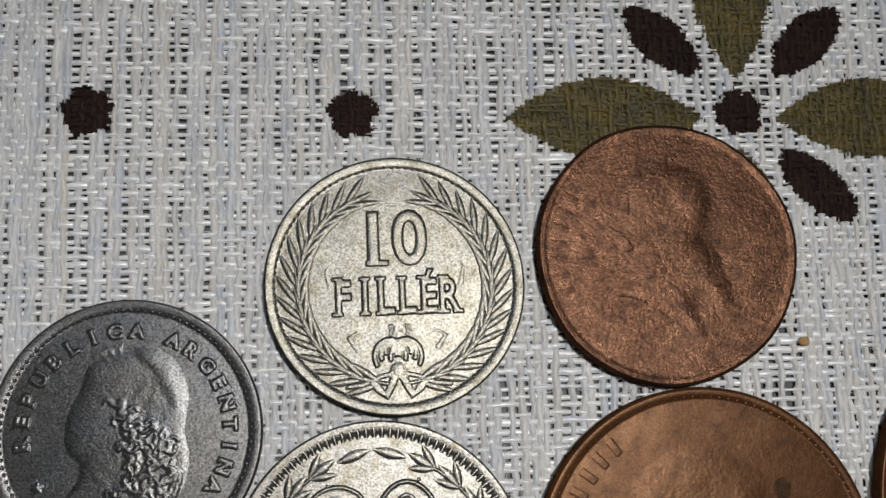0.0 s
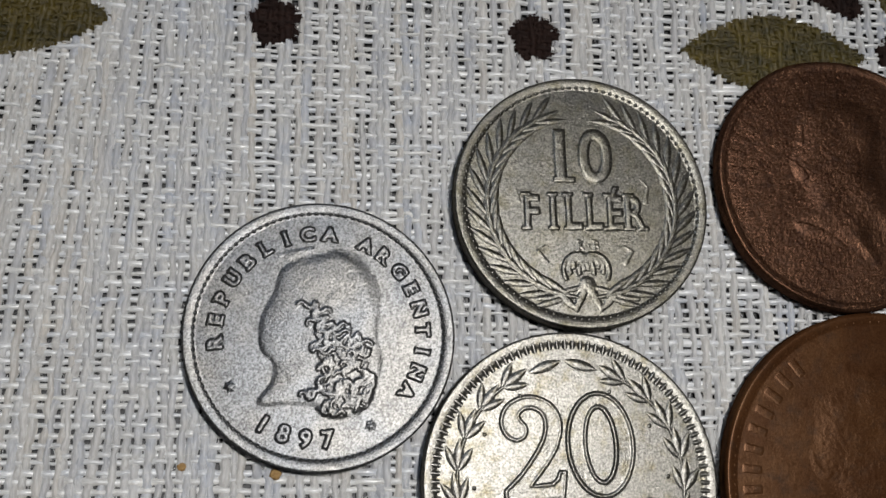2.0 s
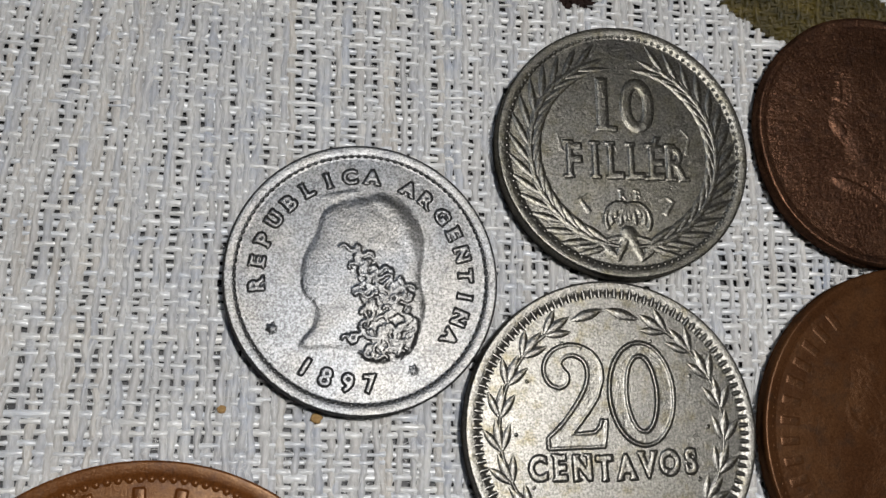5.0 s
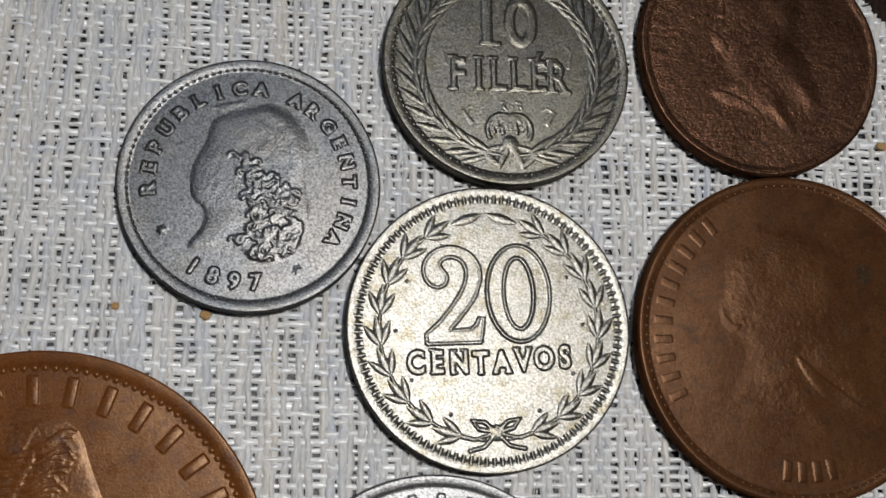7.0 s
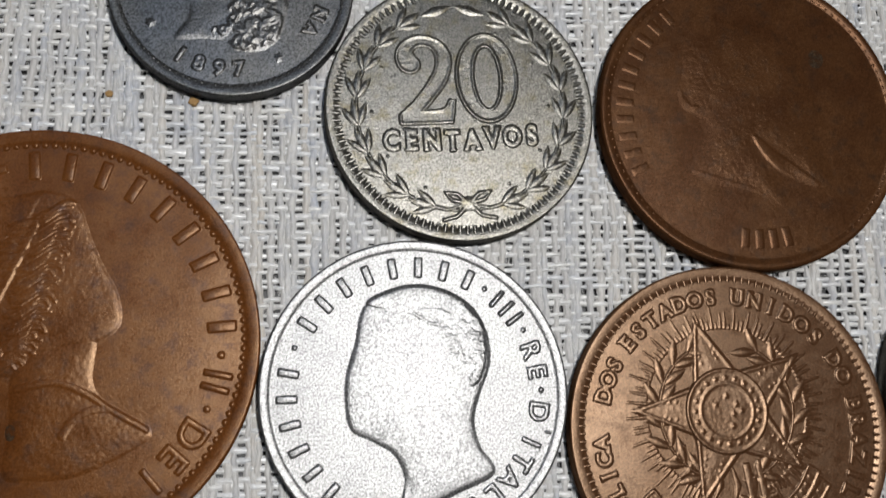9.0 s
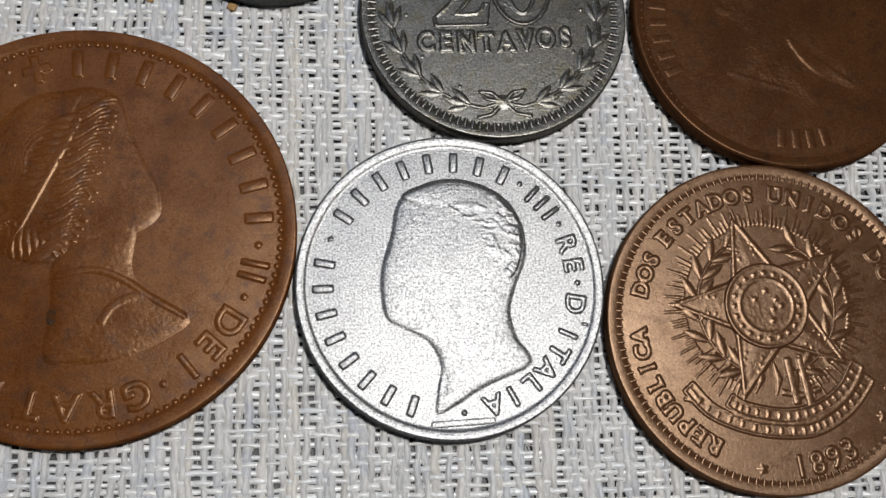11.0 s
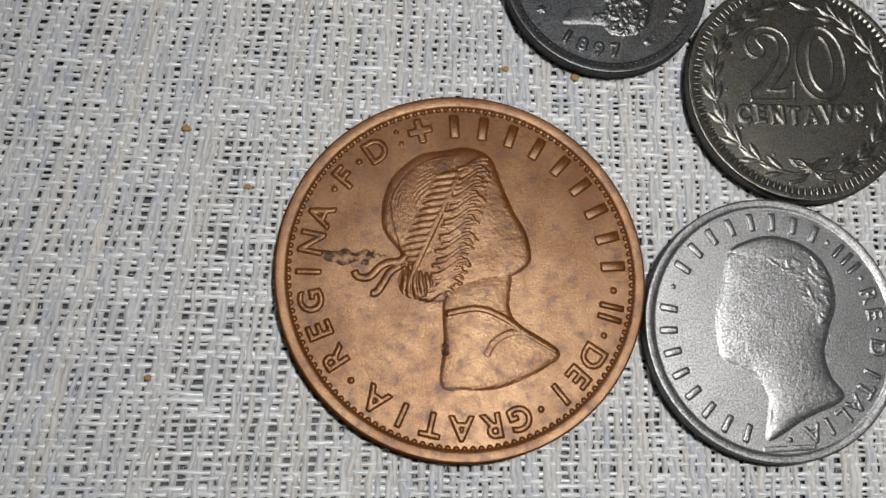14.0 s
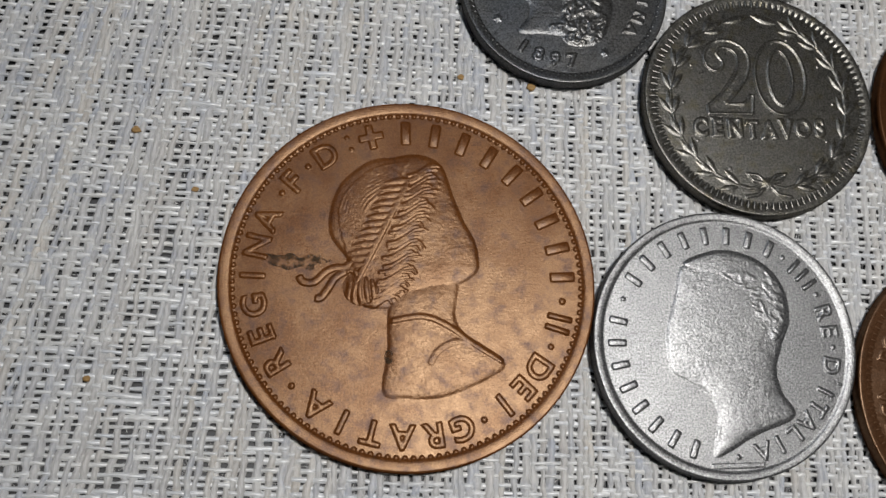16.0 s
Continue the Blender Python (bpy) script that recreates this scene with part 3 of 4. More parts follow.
def thread_sheet(name, centre, run, level, width, thick, mat, across_x, label):
    """Yarns as flattened half-round strands. centre, level, width: yarn by sample; run: place along the strand."""
    n, m = centre.shape
    prof = [(-0.5, -1.0), (-0.3, 0.55), (0.0, 1.0), (0.3, 0.55), (0.5, -1.0)]
    v = np.empty((n, m, 5, 3), dtype=np.float32)
    for k, (s, h) in enumerate(prof):
        across = centre + s * width
        if across_x:
            v[:, :, k, 0], v[:, :, k, 1] = across, run[None]
        else:
            v[:, :, k, 0], v[:, :, k, 1] = run, -across
        v[:, :, k, 2] = level + h * thick
    if not across_x:
        v[:, :, :, 1] *= -1
    idx = np.arange(n * m * 5).reshape(n, m, 5)
    a, b, c, d = idx[:, :-1, :-1], idx[:, :-1, 1:], idx[:, 1:, 1:], idx[:, 1:, :-1]
    q = np.stack([a, b, c, d] if across_x else [a, d, c, b], -1).reshape(-1, 4)
    flat = v.reshape(-1, 3)
    q = split_dyed(flat, q)
    return tagged(quad_mesh(name, flat * MM, q, mat, cloth, label), kind="stuff")


ii, jj = np.arange(NW), np.arange(NF)
over = np.where((ii[:, None] + jj[None]) % 2 == 0, 1.0, -1.0)
slip = rng.random((NW, NF))
over = np.where((over < 0) & (slip < 0.28), 0.5, np.where((over > 0) & (slip < 0.05), -1.0, over))
BASE, AMP = -0.30, 0.10
# warp: strands that run along y
ysamp = along(WEFT_Y)
wz = np.zeros((NW, 2 * NF))
wz[:, 0::2] = over
wz[:, 1:-1:2] = (over[:, 1:] + over[:, :-1]) / 2
wc = WARP_X[:, None] + wander(NW, 2 * NF, 0.22, (3, 7, 17, 41)) + rng.normal(0, 0.02, (NW, 2 * NF))
wc += 0.2 * np.clip((2.0 - WARP_X) / 40.0, 0, 1)[:, None] * (ysamp[None] + 12.0)
ww = rng.uniform(0.52, 0.74, (NW, 1)) * (1 + wander(NW, 2 * NF, 0.35, (9, 23, 57, 90))) + rng.normal(0, 0.03, (NW, 2 * NF))
thread_sheet("warp", wc, ysamp, BASE + AMP * wz + rng.normal(0, 0.015, wz.shape), ww, 0.15, WARP, True, "thick slubby off-white upright yarns")
# weft: strands that run along x
on = wc[:, 0::2].T
xsamp = np.empty((NF, 2 * NW))
xsamp[:, 0::2] = on
xsamp[:, 1:-1:2] = (on[:, 1:] + on[:, :-1]) / 2
xsamp[:, -1] = on[:, -1] + 0.3
fz = np.zeros((NF, 2 * NW))
fz[:, 0::2] = -over.T
fz[:, 1:-1:2] = -(over.T[:, 1:] + over.T[:, :-1]) / 2
fc = WEFT_Y[:, None] + wander(NF, 2 * NW, 0.14, (3, 9, 29)) + rng.normal(0, 0.02, (NF, 2 * NW))
fw = rng.uniform(0.33, 0.49, (NF, 1)) * (1 + wander(NF, 2 * NW, 0.4, (11, 31, 71))) + rng.normal(0, 0.025, (NF, 2 * NW))
thread_sheet("weft", fc, xsamp, BASE - 0.02 + AMP * 1.05 * fz + rng.normal(0, 0.015, fz.shape), fw, 0.11, WEFT, False, "thin shiny white cross yarns")
# loose fibres that stand off the yarns
NH = 26000
turn0 = np.where(rng.random(NH) < 0.7, rng.normal(math.pi / 2, 0.22, NH), rng.normal(0, 0.3, NH))
px, py = rng.uniform(X0 + 2, X1 - 2, NH), rng.uniform(Y0 + 2, 58.0, NH)
for inside, (x0, x1, y0, y1), *_ in MOTIFS:
    free = ~((px > x0 - 1) & (px < x1 + 1) & (py > y0 - 1) & (py < y1 + 1))
    px, py, turn0 = px[free], py[free], turn0[free]
NH = len(px)
step, bend = rng.uniform(0.06, 0.20, NH), rng.normal(0, 0.10, NH)
w, h = rng.uniform(0.008, 0.017, NH), rng.uniform(-0.14, -0.05, NH)
fv = np.empty((NH, 7, 2, 3))
for i in range(7):
    pz = h + 0.05 * math.sin(math.pi * i / 6)
    for k, side in enumerate((-1, 1)):
        fv[:, i, k] = np.c_[px - side * np.sin(turn0) * w, py + side * np.cos(turn0) * w, pz]
    px, py = px + step * np.cos(turn0), py + step * np.sin(turn0)
    turn0 = turn0 + bend + rng.normal(0, 0.12, NH)
idx = np.arange(NH * 14).reshape(NH, 7, 2)
fq = np.stack([idx[:, :-1, 1], idx[:, :-1, 0], idx[:, 1:, 0], idx[:, 1:, 1]], -1).reshape(-1, 4)
fv = fv.reshape(-1, 3)
tagged(quad_mesh("lint", fv * MM, fq, FUZZ, cloth, "fine loose white fibres"), kind="stuff")
# the motifs: coloured yarns and the stitches under them
for (inside, (x0, x1, y0, y1), name, mat, label), pieces in zip(MOTIFS, DYED):
    vs, qs, n = [], [], 0
    for pv, pq in pieces:
        vs.append(pv)
        qs.append(pq + n)
        n += len(pv)
    for y in np.arange(y0, y1, 0.11):
        xs = np.arange(x0, x1, 0.12)
        ok = np.where(inside(xs, np.full(len(xs), y)))[0]
        if len(ok) < 2:
            continue
        a, b = xs[ok[0]] - abs(rng.normal(0, 0.06)), xs[ok[-1]] + abs(rng.normal(0, 0.22))
        m = max(int((b - a) / 0.3), 3)
        px = np.linspace(a, b, m)
        py = y + rng.normal(0, 0.02, m)
        pz = -0.43 + rng.normal(0, 0.03, m)
        w = np.full(m, 0.10)
        w[0], w[-1] = 0.03, 0.02
        strand = np.empty((m, 3, 3))
        for k, (side, h) in enumerate(((-1, -0.05), (0, 0.03), (1, -0.05))):
            strand[:, k, 0], strand[:, k, 1], strand[:, k, 2] = px, py + side * w, pz + h
        idx = np.arange(m * 3).reshape(m, 3)
        qs.append(np.stack([idx[:-1, :-1], idx[1:, :-1], idx[1:, 1:], idx[:-1, 1:]], -1).reshape(-1, 4) + n)
        vs.append(strand.reshape(-1, 3))
        n += 3 * m
    # fluffy ends of the dyed threads, standing a little over the outline
    k = int((x1 - x0) * (y1 - y0) * 16)
    px, py = rng.uniform(x0, x1, k), rng.uniform(y0, y1, k)
    ok = inside(px, py)
    px, py = px[ok], py[ok]
    k = len(px)
    d = np.where(rng.random(k) < 0.55, rng.normal(math.pi / 2, 0.3, k), rng.normal(0, 0.3, k))
    ln, w, lift = rng.uniform(0.10, 0.22, k), rng.uniform(0.014, 0.03, k), rng.uniform(-0.12, -0.03, k)
    strand = np.empty((k, 4, 2, 3))
    for i in range(4):
        for j, side in enumerate((-1, 1)):
            u = (i - 1.5) * ln
            strand[:, i, j] = np.c_[px + u * np.cos(d) - side * w * np.sin(d), py + u * np.sin(d) + side * w * np.cos(d), lift + 0.03 * math.sin(math.pi * i / 3)]
    idx = np.arange(k * 8).reshape(k, 4, 2)
    qs.append(np.stack([idx[:, :-1, 1], idx[:, :-1, 0], idx[:, 1:, 0], idx[:, 1:, 1]], -1).reshape(-1, 4) + n)
    vs.append(strand.reshape(-1, 3))
    quad_mesh(name, np.concatenate(vs) * MM, np.concatenate(qs), mat, cloth, label)
# the rest of the cloth, out to the table's edge
for nm, b in (("cloth_margin", (-0.54, X0 * MM - 0.0002, -0.37, 0.37)), ("cloth_margin", (X1 * MM + 0.0006, 0.54, -0.37, 0.37)),
              ("cloth_margin", (X0 * MM, X1 * MM, -0.37, Y0 * MM - 0.0002)), ("cloth_margin", (X0 * MM, X1 * MM, Y1 * MM + 0.0006, 0.37))):
    part(nm, box(*b, -0.0007, -0.0001), OUTER_CLOTH, cloth, smooth=False)


# ---------------------------------------------------------------- coins
# ten-filler coin
c, r, z = coin("coin", 27.9, 27.55, 19.1, 1.4, NICKEL_DARK, "worn grey-olive cupronickel ten filler coin", 1.0, rim=0.028)
t = Relief()
t.char("1", -0.16 * r, 0.375 * r, 0, 0.42 * r, z, 0.15, fat=0.045, serif=True)
t.char("0", 0.12 * r, 0.375 * r, 0, 0.42 * r, z, 0.15, fat=0.045, wide=0.95)
for k, ch in enumerate("FILL\u00c9R"):
    t.char(ch, (-0.40 + 0.164 * k) * r, -0.085 * r, 0, 0.27 * r, z, 0.15, fat=0.05, wide=0.75, serif=True)
t.char("K", -0.03 * r, -0.355 * r, 0, 0.075 * r, z, 0.1, serif=True)
t.char("B", 0.09 * r, -0.355 * r, 0, 0.075 * r, z, 0.1, serif=True)
t.dome(0.03 * r, -0.355 * r, 0.012 * r, z, 0.08)
t.done("lettering", NICKEL_DARK, c)
stems, leaves = [], []
for s in (1, -1):
    arc = [(s * 0.74 * r * math.cos(radians(a)), 0.74 * r * math.sin(radians(a)) - 0.02 * r) for a in np.linspace(-88, 62, 26)]
    stems.append(arc)
    for k, a in enumerate(np.linspace(-80, 60, 15)):
        px, py = s * 0.74 * r * math.cos(radians(a)), 0.74 * r * math.sin(radians(a)) - 0.02 * r
        fwd = a + 90 if s > 0 else 90 - a
        for off, size in ((24, 1.0), (-26, 1.0), (4, 0.9)):
            leaves.append((px, py, fwd + off * s, size * (1.05 if k < 12 else 0.95)))
wreath(c, NICKEL_DARK, z, stems, leaves, (2.9, 0.62), high=0.09)
bow = Relief()
for s in (1, -1):
    for k, (rx, ry) in enumerate(((0.19, 0.13), (0.12, 0.085), (0.06, 0.045))):
        bow.tube([((s * (0.06 + rx * math.cos(a) * 0.62)) * r, (-0.55 + ry * math.sin(a) + 0.02 * k) * r) for a in np.linspace(-0.6, 3.4, 18)], 0.17, z, 0.13)
    bow.tube([(s * q[0] * r, q[1] * r) for q in ((0.02, -0.68), (0.055, -0.76), (0.10, -0.845), (0.15, -0.80), (0.205, -0.735))], 0.30, z, 0.11)
    bow.tube([(s * q[0] * r, q[1] * r) for q in ((0.03, -0.68), (0.14, -0.70), (0.28, -0.76), (0.40, -0.77))], 0.16, z, 0.09)
    bow.tube([(s * q[0] * r, q[1] * r) for q in ((0.30, -0.50), (0.37, -0.40), (0.31, -0.36), (0.25, -0.39))], lambda u: 0.20 * (1.05 - u), z, 0.06)
    bow.tube([(s * q[0] * r, q[1] * r) for q in ((0.50, -0.02), (0.53, 0.12), (0.46, 0.19))], lambda u: 0.18 * (1.05 - u), z, 0.05)
bow.dome(0, -0.66 * r, 0.07 * r, z, 0.14)
bow.done("ribbon_bow", NICKEL_DARK, c)
border(c, NICKEL_DARK, 104, r * 0.925, 0.44, 0.38, 0.20, z + 0.02, "rim_tooth")

# ten-centavo coin with a capped head
c, r, z = coin("coin", 8.9, 17.35, 18.75, 1.4, NICKEL_GREY, "scratched grey cupronickel coin dated 1897 with profile relief", 1.0, rim=0.03)
t = Relief()
t.arc("REPUBLICA", 184.0, 84.4, 0.765 * r, 0.105 * r, z, 0.16, fat=0.075, wide=1.1, serif=True)
t.arc("ARGENTINA", 63.0, -34.0, 0.765 * r, 0.105 * r, z, 0.16, fat=0.075, wide=1.1, serif=True)
t.arc("1897", -122.5, -86.0, 0.76 * r, 0.125 * r, z, 0.17, inward=True, fat=0.075)
t.star(-0.645 * r, -0.375 * r, 0.06 * r, 6, 0.5, 0.3, z, 0.16)
t.star(0.365 * r, -0.67 * r, 0.06 * r, 6, 0.5, 0.3, z, 0.16)
t.done("lettering", NICKEL_GREY, c)
b = Relief()
b.swell([(q[0] * r, q[1] * r) for q in ((0.12, 0.6), (0.25, 0.59), (0.39, 0.45), (0.44, 0.26), (0.42, 0.0), (0.45, -0.21), (0.39, -0.45), (0.25, -0.6), (0.02, -0.6), (-0.05, -0.52), (-0.25, -0.51), (-0.45, -0.5), (-0.35, -0.35),
                                         (-0.34, -0.21), (-0.43, -0.1), (-0.43, 0.12), (-0.33, 0.33), (-0.27, 0.5), (-0.1, 0.57))], (0.02 * r, -0.02 * r), z, 0.26, 220, edge=0.07,
        waves=lambda x, y: 0.16 * noise.noise(Vector((1.5 * x, 1.1 * y, 3))) * min(1, max(0, (x + 1.6 - 0.25 * y) / 1.2)))
b.swell([(q[0] * r, q[1] * r) for q in ((0.03, 0.57), (0.10, 0.645), (0.24, 0.62), (0.38, 0.49), (0.45, 0.30), (0.43, 0.12), (0.33, 0.10), (0.20, 0.28), (0.10, 0.46))], (0.28 * r, 0.38 * r), z + 0.03, 0.27, 100, edge=0.5)
pick = random.Random(4)
for k in range(64):
    u, w = pick.random(), pick.random()
    px, py = (-0.06 + 0.44 * u) * r, (-0.56 + (0.85 - 0.35 * u) * w) * r
    a, bend = pick.uniform(0.9, 2.2), pick.choice((-1, 1)) * pick.uniform(0.5, 1.1)
    curl = []
    for q in range(9):
        curl.append((px, py))
        px, py, a = px + 0.22 * math.cos(a), py - 0.22 * math.sin(a), a + bend * math.sin(q * 0.9)
    b.fine().tube(curl, lambda u: 0.17 * (1.1 - 0.6 * u), 0.0, pick.uniform(0.05, 0.10))
for k in range(5):
    b.tube([((-0.25 + 0.06 * k + 0.05 * math.cos(a)) * r, (0.57 + 0.012 * k + 0.04 * math.sin(a)) * r) for a in np.linspace(0.5 * k, 3.5 + 0.5 * k, 9)], 0.10, z, 0.09)
b.done("relief_profile", NICKEL_GREY, c, "plain raised profile shape", soft=0.13, gain=0.32)
border(c, NICKEL_GREY, 106, r * 0.92, 0.46, 0.38, 0.22, z + 0.02, "rim_tooth")

# twenty-centavo coin
c, r, z = coin("coin", 26.35, 7.3, 20.9, 1.42, NICKEL_YELLOW, "bright cupronickel twenty centavos coin with laurel wreath", 3.0, rim=0.03)
t = Relief()
hook = [(0.195, 0.10), (0.19, 0.2), (0.13, 0.29), (0.02, 0.338), (-0.09, 0.325), (-0.17, 0.27), (-0.205, 0.18), (-0.175, 0.09), (-0.105, 0.055), (-0.05, 0.085), (-0.04, 0.14), (-0.075, 0.185), (-0.085, 0.225), (-0.04, 0.262),
        (0.02, 0.262), (0.075, 0.225), (0.095, 0.15), (0.07, 0.05), (-0.01, -0.07), (-0.11, -0.185), (-0.205, -0.265)]
two = [(-0.205, -0.335), (0.0, -0.335), (0.178, -0.335), (0.192, -0.25), (0.205, -0.165), (0.168, -0.165), (0.15, -0.21), (0.11, -0.242), (0.03, -0.245), (-0.04, -0.245), (0.02, -0.18), (0.09, -0.10), (0.155, -0.01)] + smooth_line(hook, 60)
line = [((q[0] - 0.245) * r, (q[1] + 0.235) * r) for q in two]
t.add([(x, y, z + 0.09) for x, y in line], [tuple(range(len(line)))])
t.tube(line + line[:1], 0.10, z, 0.17)
for ax, ay in ((0.225, 0.34), (0.105, 0.25)):
    t.tube([((0.215 + ax * math.cos(a)) * r, (0.235 + ay * math.sin(a)) * r) for a in np.linspace(0, 2 * math.pi, 60)], 0.11, z, 0.20)
t.ribbon([((0.215 + 0.165 * math.cos(a)) * r, (0.235 + 0.295 * math.sin(a)) * r) for a in np.linspace(0, 2 * math.pi, 60)], 0.045 * r, z, 0.14, 0.0)
for k, ch in enumerate("CENTAVOS"):
    t.char(ch, (-0.53 + 0.1495 * k) * r, -0.225 * r + 0.010 * r * math.cos(0.9 * k), 0, 0.155 * r, z, 0.16, fat=0.075, wide=0.82, serif=True)
t.done("lettering", NICKEL_YELLOW, c)
stems, leaves = [], []
for s in (1, -1):
    stems.append([(s * 0.77 * r * math.cos(radians(a)), 0.77 * r * math.sin(radians(a))) for a in np.linspace(-84, 66, 30)])
    for k, a in enumerate(np.linspace(-72, 72, 10)):
        px, py = s * 0.77 * r * math.cos(radians(a)), 0.77 * r * math.sin(radians(a))
        fwd = a + 90 if s > 0 else 90 - a
        for off, size in ((28, 0.95), (-30, 0.95), (0, 1.1)) if k < 9 else ((0, 1.2),):
            leaves.append((px, py, fwd + off * s, size))
wreath(c, NICKEL_YELLOW, z, stems, leaves, (2.1, 0.74), stem_r=0.07, high=0.11)
bow = Relief()
for s in (1, -1):
    bow.tube([(0, -0.72 * r), (s * 0.08 * r, -0.645 * r), (s * 0.17 * r, -0.63 * r), (s * 0.12 * r, -0.69 * r), (0, -0.72 * r)], 0.13, z, 0.17)
    bow.tube([(0, -0.72 * r), (s * 0.09 * r, -0.81 * r), (s * 0.2 * r, -0.835 * r)], 0.12, z, 0.16)
    bow.tube([(0, -0.72 * r), (s * 0.16 * r, -0.76 * r), (s * 0.3 * r, -0.72 * r)], 0.08, z, 0.14)
    for k in range(5):
        a = radians(-62 + 31 * k)
        bow.dome(s * 0.66 * r * math.cos(a), 0.66 * r * math.sin(a), 0.12, z, 0.14)
bow.dome(0, -0.72 * r, 0.06 * r, z, 0.2)
bow.done("ribbon_bow", NICKEL_YELLOW, c)
border(c, NICKEL_YELLOW, 106, r * 0.915, 0.66, 0.40, 0.25, z + 0.02, "rim_tooth")

# silver five-lire coin
c, r, z = coin("coin", 22.3, -14.41, 22.64, 1.45, SILVER, "bright worn silver coin with profile relief", 0.0, rim=0.022, field=0.09)
t = Relief()
t.arc("RE", 18.6, 8.6, 0.82 * r, 0.13 * r, z, 0.14, fat=0.045)
t.arc("D", -9.7, -9.7, 0.82 * r, 0.13 * r, z, 0.14, fat=0.045)
t.arc("'", -17.5, -17.5, 0.86 * r, 0.13 * r, z, 0.14)
t.arc("ITALIA", -24.0, -72.6, 0.82 * r, 0.13 * r, z, 0.14, fat=0.045)
for a in (158.7, 54.9, 29.0, 0.3, -86.0):
    t.arc(".", a, a, 0.825 * r, 0.14 * r, z, 0.14)
t.done("lettering", SILVER, c)
bars(c, SILVER, 8, -108.8, -189.6, 0.82 * r, 0.13 * r, z, 0.11, 0.34)
bars(c, SILVER, 8, 146.9, 63.6, 0.82 * r, 0.13 * r, z, 0.11, 0.36)
bars(c, SILVER, 3, 47.6, 35.3, 0.82 * r, 0.13 * r, z, 0.16, 0.2)
t = Relief()
t.bar(0.05 * r, -0.885 * r, 0.40 * r, 0.035 * r, 0.06, z, 0.08)
t.done("name_bar", SILVER, c, "plain raised bar")
b = Relief()
b.swell([(q[0] * r, q[1] * r) for q in ((-0.3, 0.58), (-0.1, 0.68), (0.1, 0.69), (0.32, 0.6), (0.46, 0.43), (0.49, 0.2), (0.42, 0.0), (0.37, -0.18), (0.41, -0.36), (0.49, -0.52), (0.2, -0.66), (-0.11, -0.83),
                                         (-0.06, -0.62), (-0.13, -0.40), (-0.3, -0.29), (-0.42, -0.22), (-0.45, -0.05), (-0.44, 0.12), (-0.38, 0.32), (-0.35, 0.48))], (0.02 * r, -0.05 * r), z, 0.32, 200, edge=0.05)
b.done("relief_profile", SILVER, c, "plain raised profile shape", soft=0.10)
b = Relief()
b.swell([(q[0] * r, q[1] * r) for q in ((-0.3, 0.58), (-0.1, 0.68), (0.1, 0.69), (0.32, 0.6), (0.45, 0.43), (0.47, 0.2), (0.36, 0.02), (0.22, 0.2), (0.1, 0.38), (-0.1, 0.5))], (0.2 * r, 0.42 * r), z + 0.17, 0.14, 160)
for k in range(90):
    px, py, a = pick.uniform(-0.1, 0.42) * r, pick.uniform(0.05, 0.62) * r, pick.gauss(-0.9, 0.35)
    b.fine().tube([(px + q * 0.28 * math.cos(a + 0.12 * q), py + q * 0.28 * math.sin(a + 0.12 * q)) for q in range(4)], 0.10, 0.0, pick.uniform(0.02, 0.05))
b.done("relief_crown", SILVER, c, soft=0.10)

# large bronze penny
c, r, z = coin("coin", -4.26, -10.31, 30.85, 1.5, BRONZE, "large brown bronze coin with profile relief and dark spot", 0.0, rim=0.025, field=0.11)
t = Relief()
t.arc(".DEI.", -23.0, -60.5, 0.825 * r, 0.13 * r, z, 0.16, fat=0.045)
t.arc("GRATIA.", -68.9, -135.6, 0.825 * r, 0.13 * r, z, 0.16, fat=0.045)
t.arc("REGINA.", -146.0, -212.8, 0.825 * r, 0.13 * r, z, 0.16, fat=0.045)
t.arc("F.D", 141.0, 125.0, 0.825 * r, 0.13 * r, z, 0.16, fat=0.045)
for rr in (0.79, 0.86):
    t.dome(rr * r * math.cos(radians(115)), rr * r * math.sin(radians(115)), 0.2, z, 0.15)
t.arc(".", -5.2, -5.2, 0.825 * r, 0.14 * r, z, 0.18)
ca = radians(106.3)
t.bar(0.825 * r * math.cos(ca), 0.825 * r * math.sin(ca), 0.13 * r, 0.035 * r, ca - math.pi / 2, z, 0.18)
t.bar(0.825 * r * math.cos(ca), 0.825 * r * math.sin(ca), 0.035 * r, 0.135 * r, ca - math.pi / 2, z, 0.185)
t.done("lettering", BRONZE, c)
bars(c, BRONZE, 9, 93.0, 4.0, 0.825 * r, 0.13 * r, z, 0.13, 0.36)
bars(c, BRONZE, 2, -11.5, -16.0, 0.825 * r, 0.13 * r, z, 0.19, 0.2)
b = Relief()
b.swell([(q[0] * r, q[1] * r) for q in ((-0.09, -0.10), (0.1, 0.0), (0.25, 0.02), (0.245, -0.18), (0.31, -0.28), (0.51, -0.41), (0.43, -0.5), (0.2, -0.605), (0.0, -0.62), (-0.12, -0.60), (-0.105, -0.39))],
        (0.1 * r, -0.32 * r), z, 0.22, 160, edge=0.05)
b.fine().tube(smooth_line([(q[0] * r, q[1] * r) for q in ((-0.09, -0.22), (0.08, -0.19), (0.22, -0.24), (0.36, -0.33), (0.50, -0.41))], 24), 0.22, 0.0, 0.07)
b.fine().tube(smooth_line([(q[0] * r, q[1] * r) for q in ((0.12, -0.44), (0.16, -0.37), (0.24, -0.32), (0.33, -0.31))], 16), 0.25, 0.0, 0.04)
b.done("relief_bust", BRONZE, c, "plain raised shape", soft=0.10)
b = Relief()
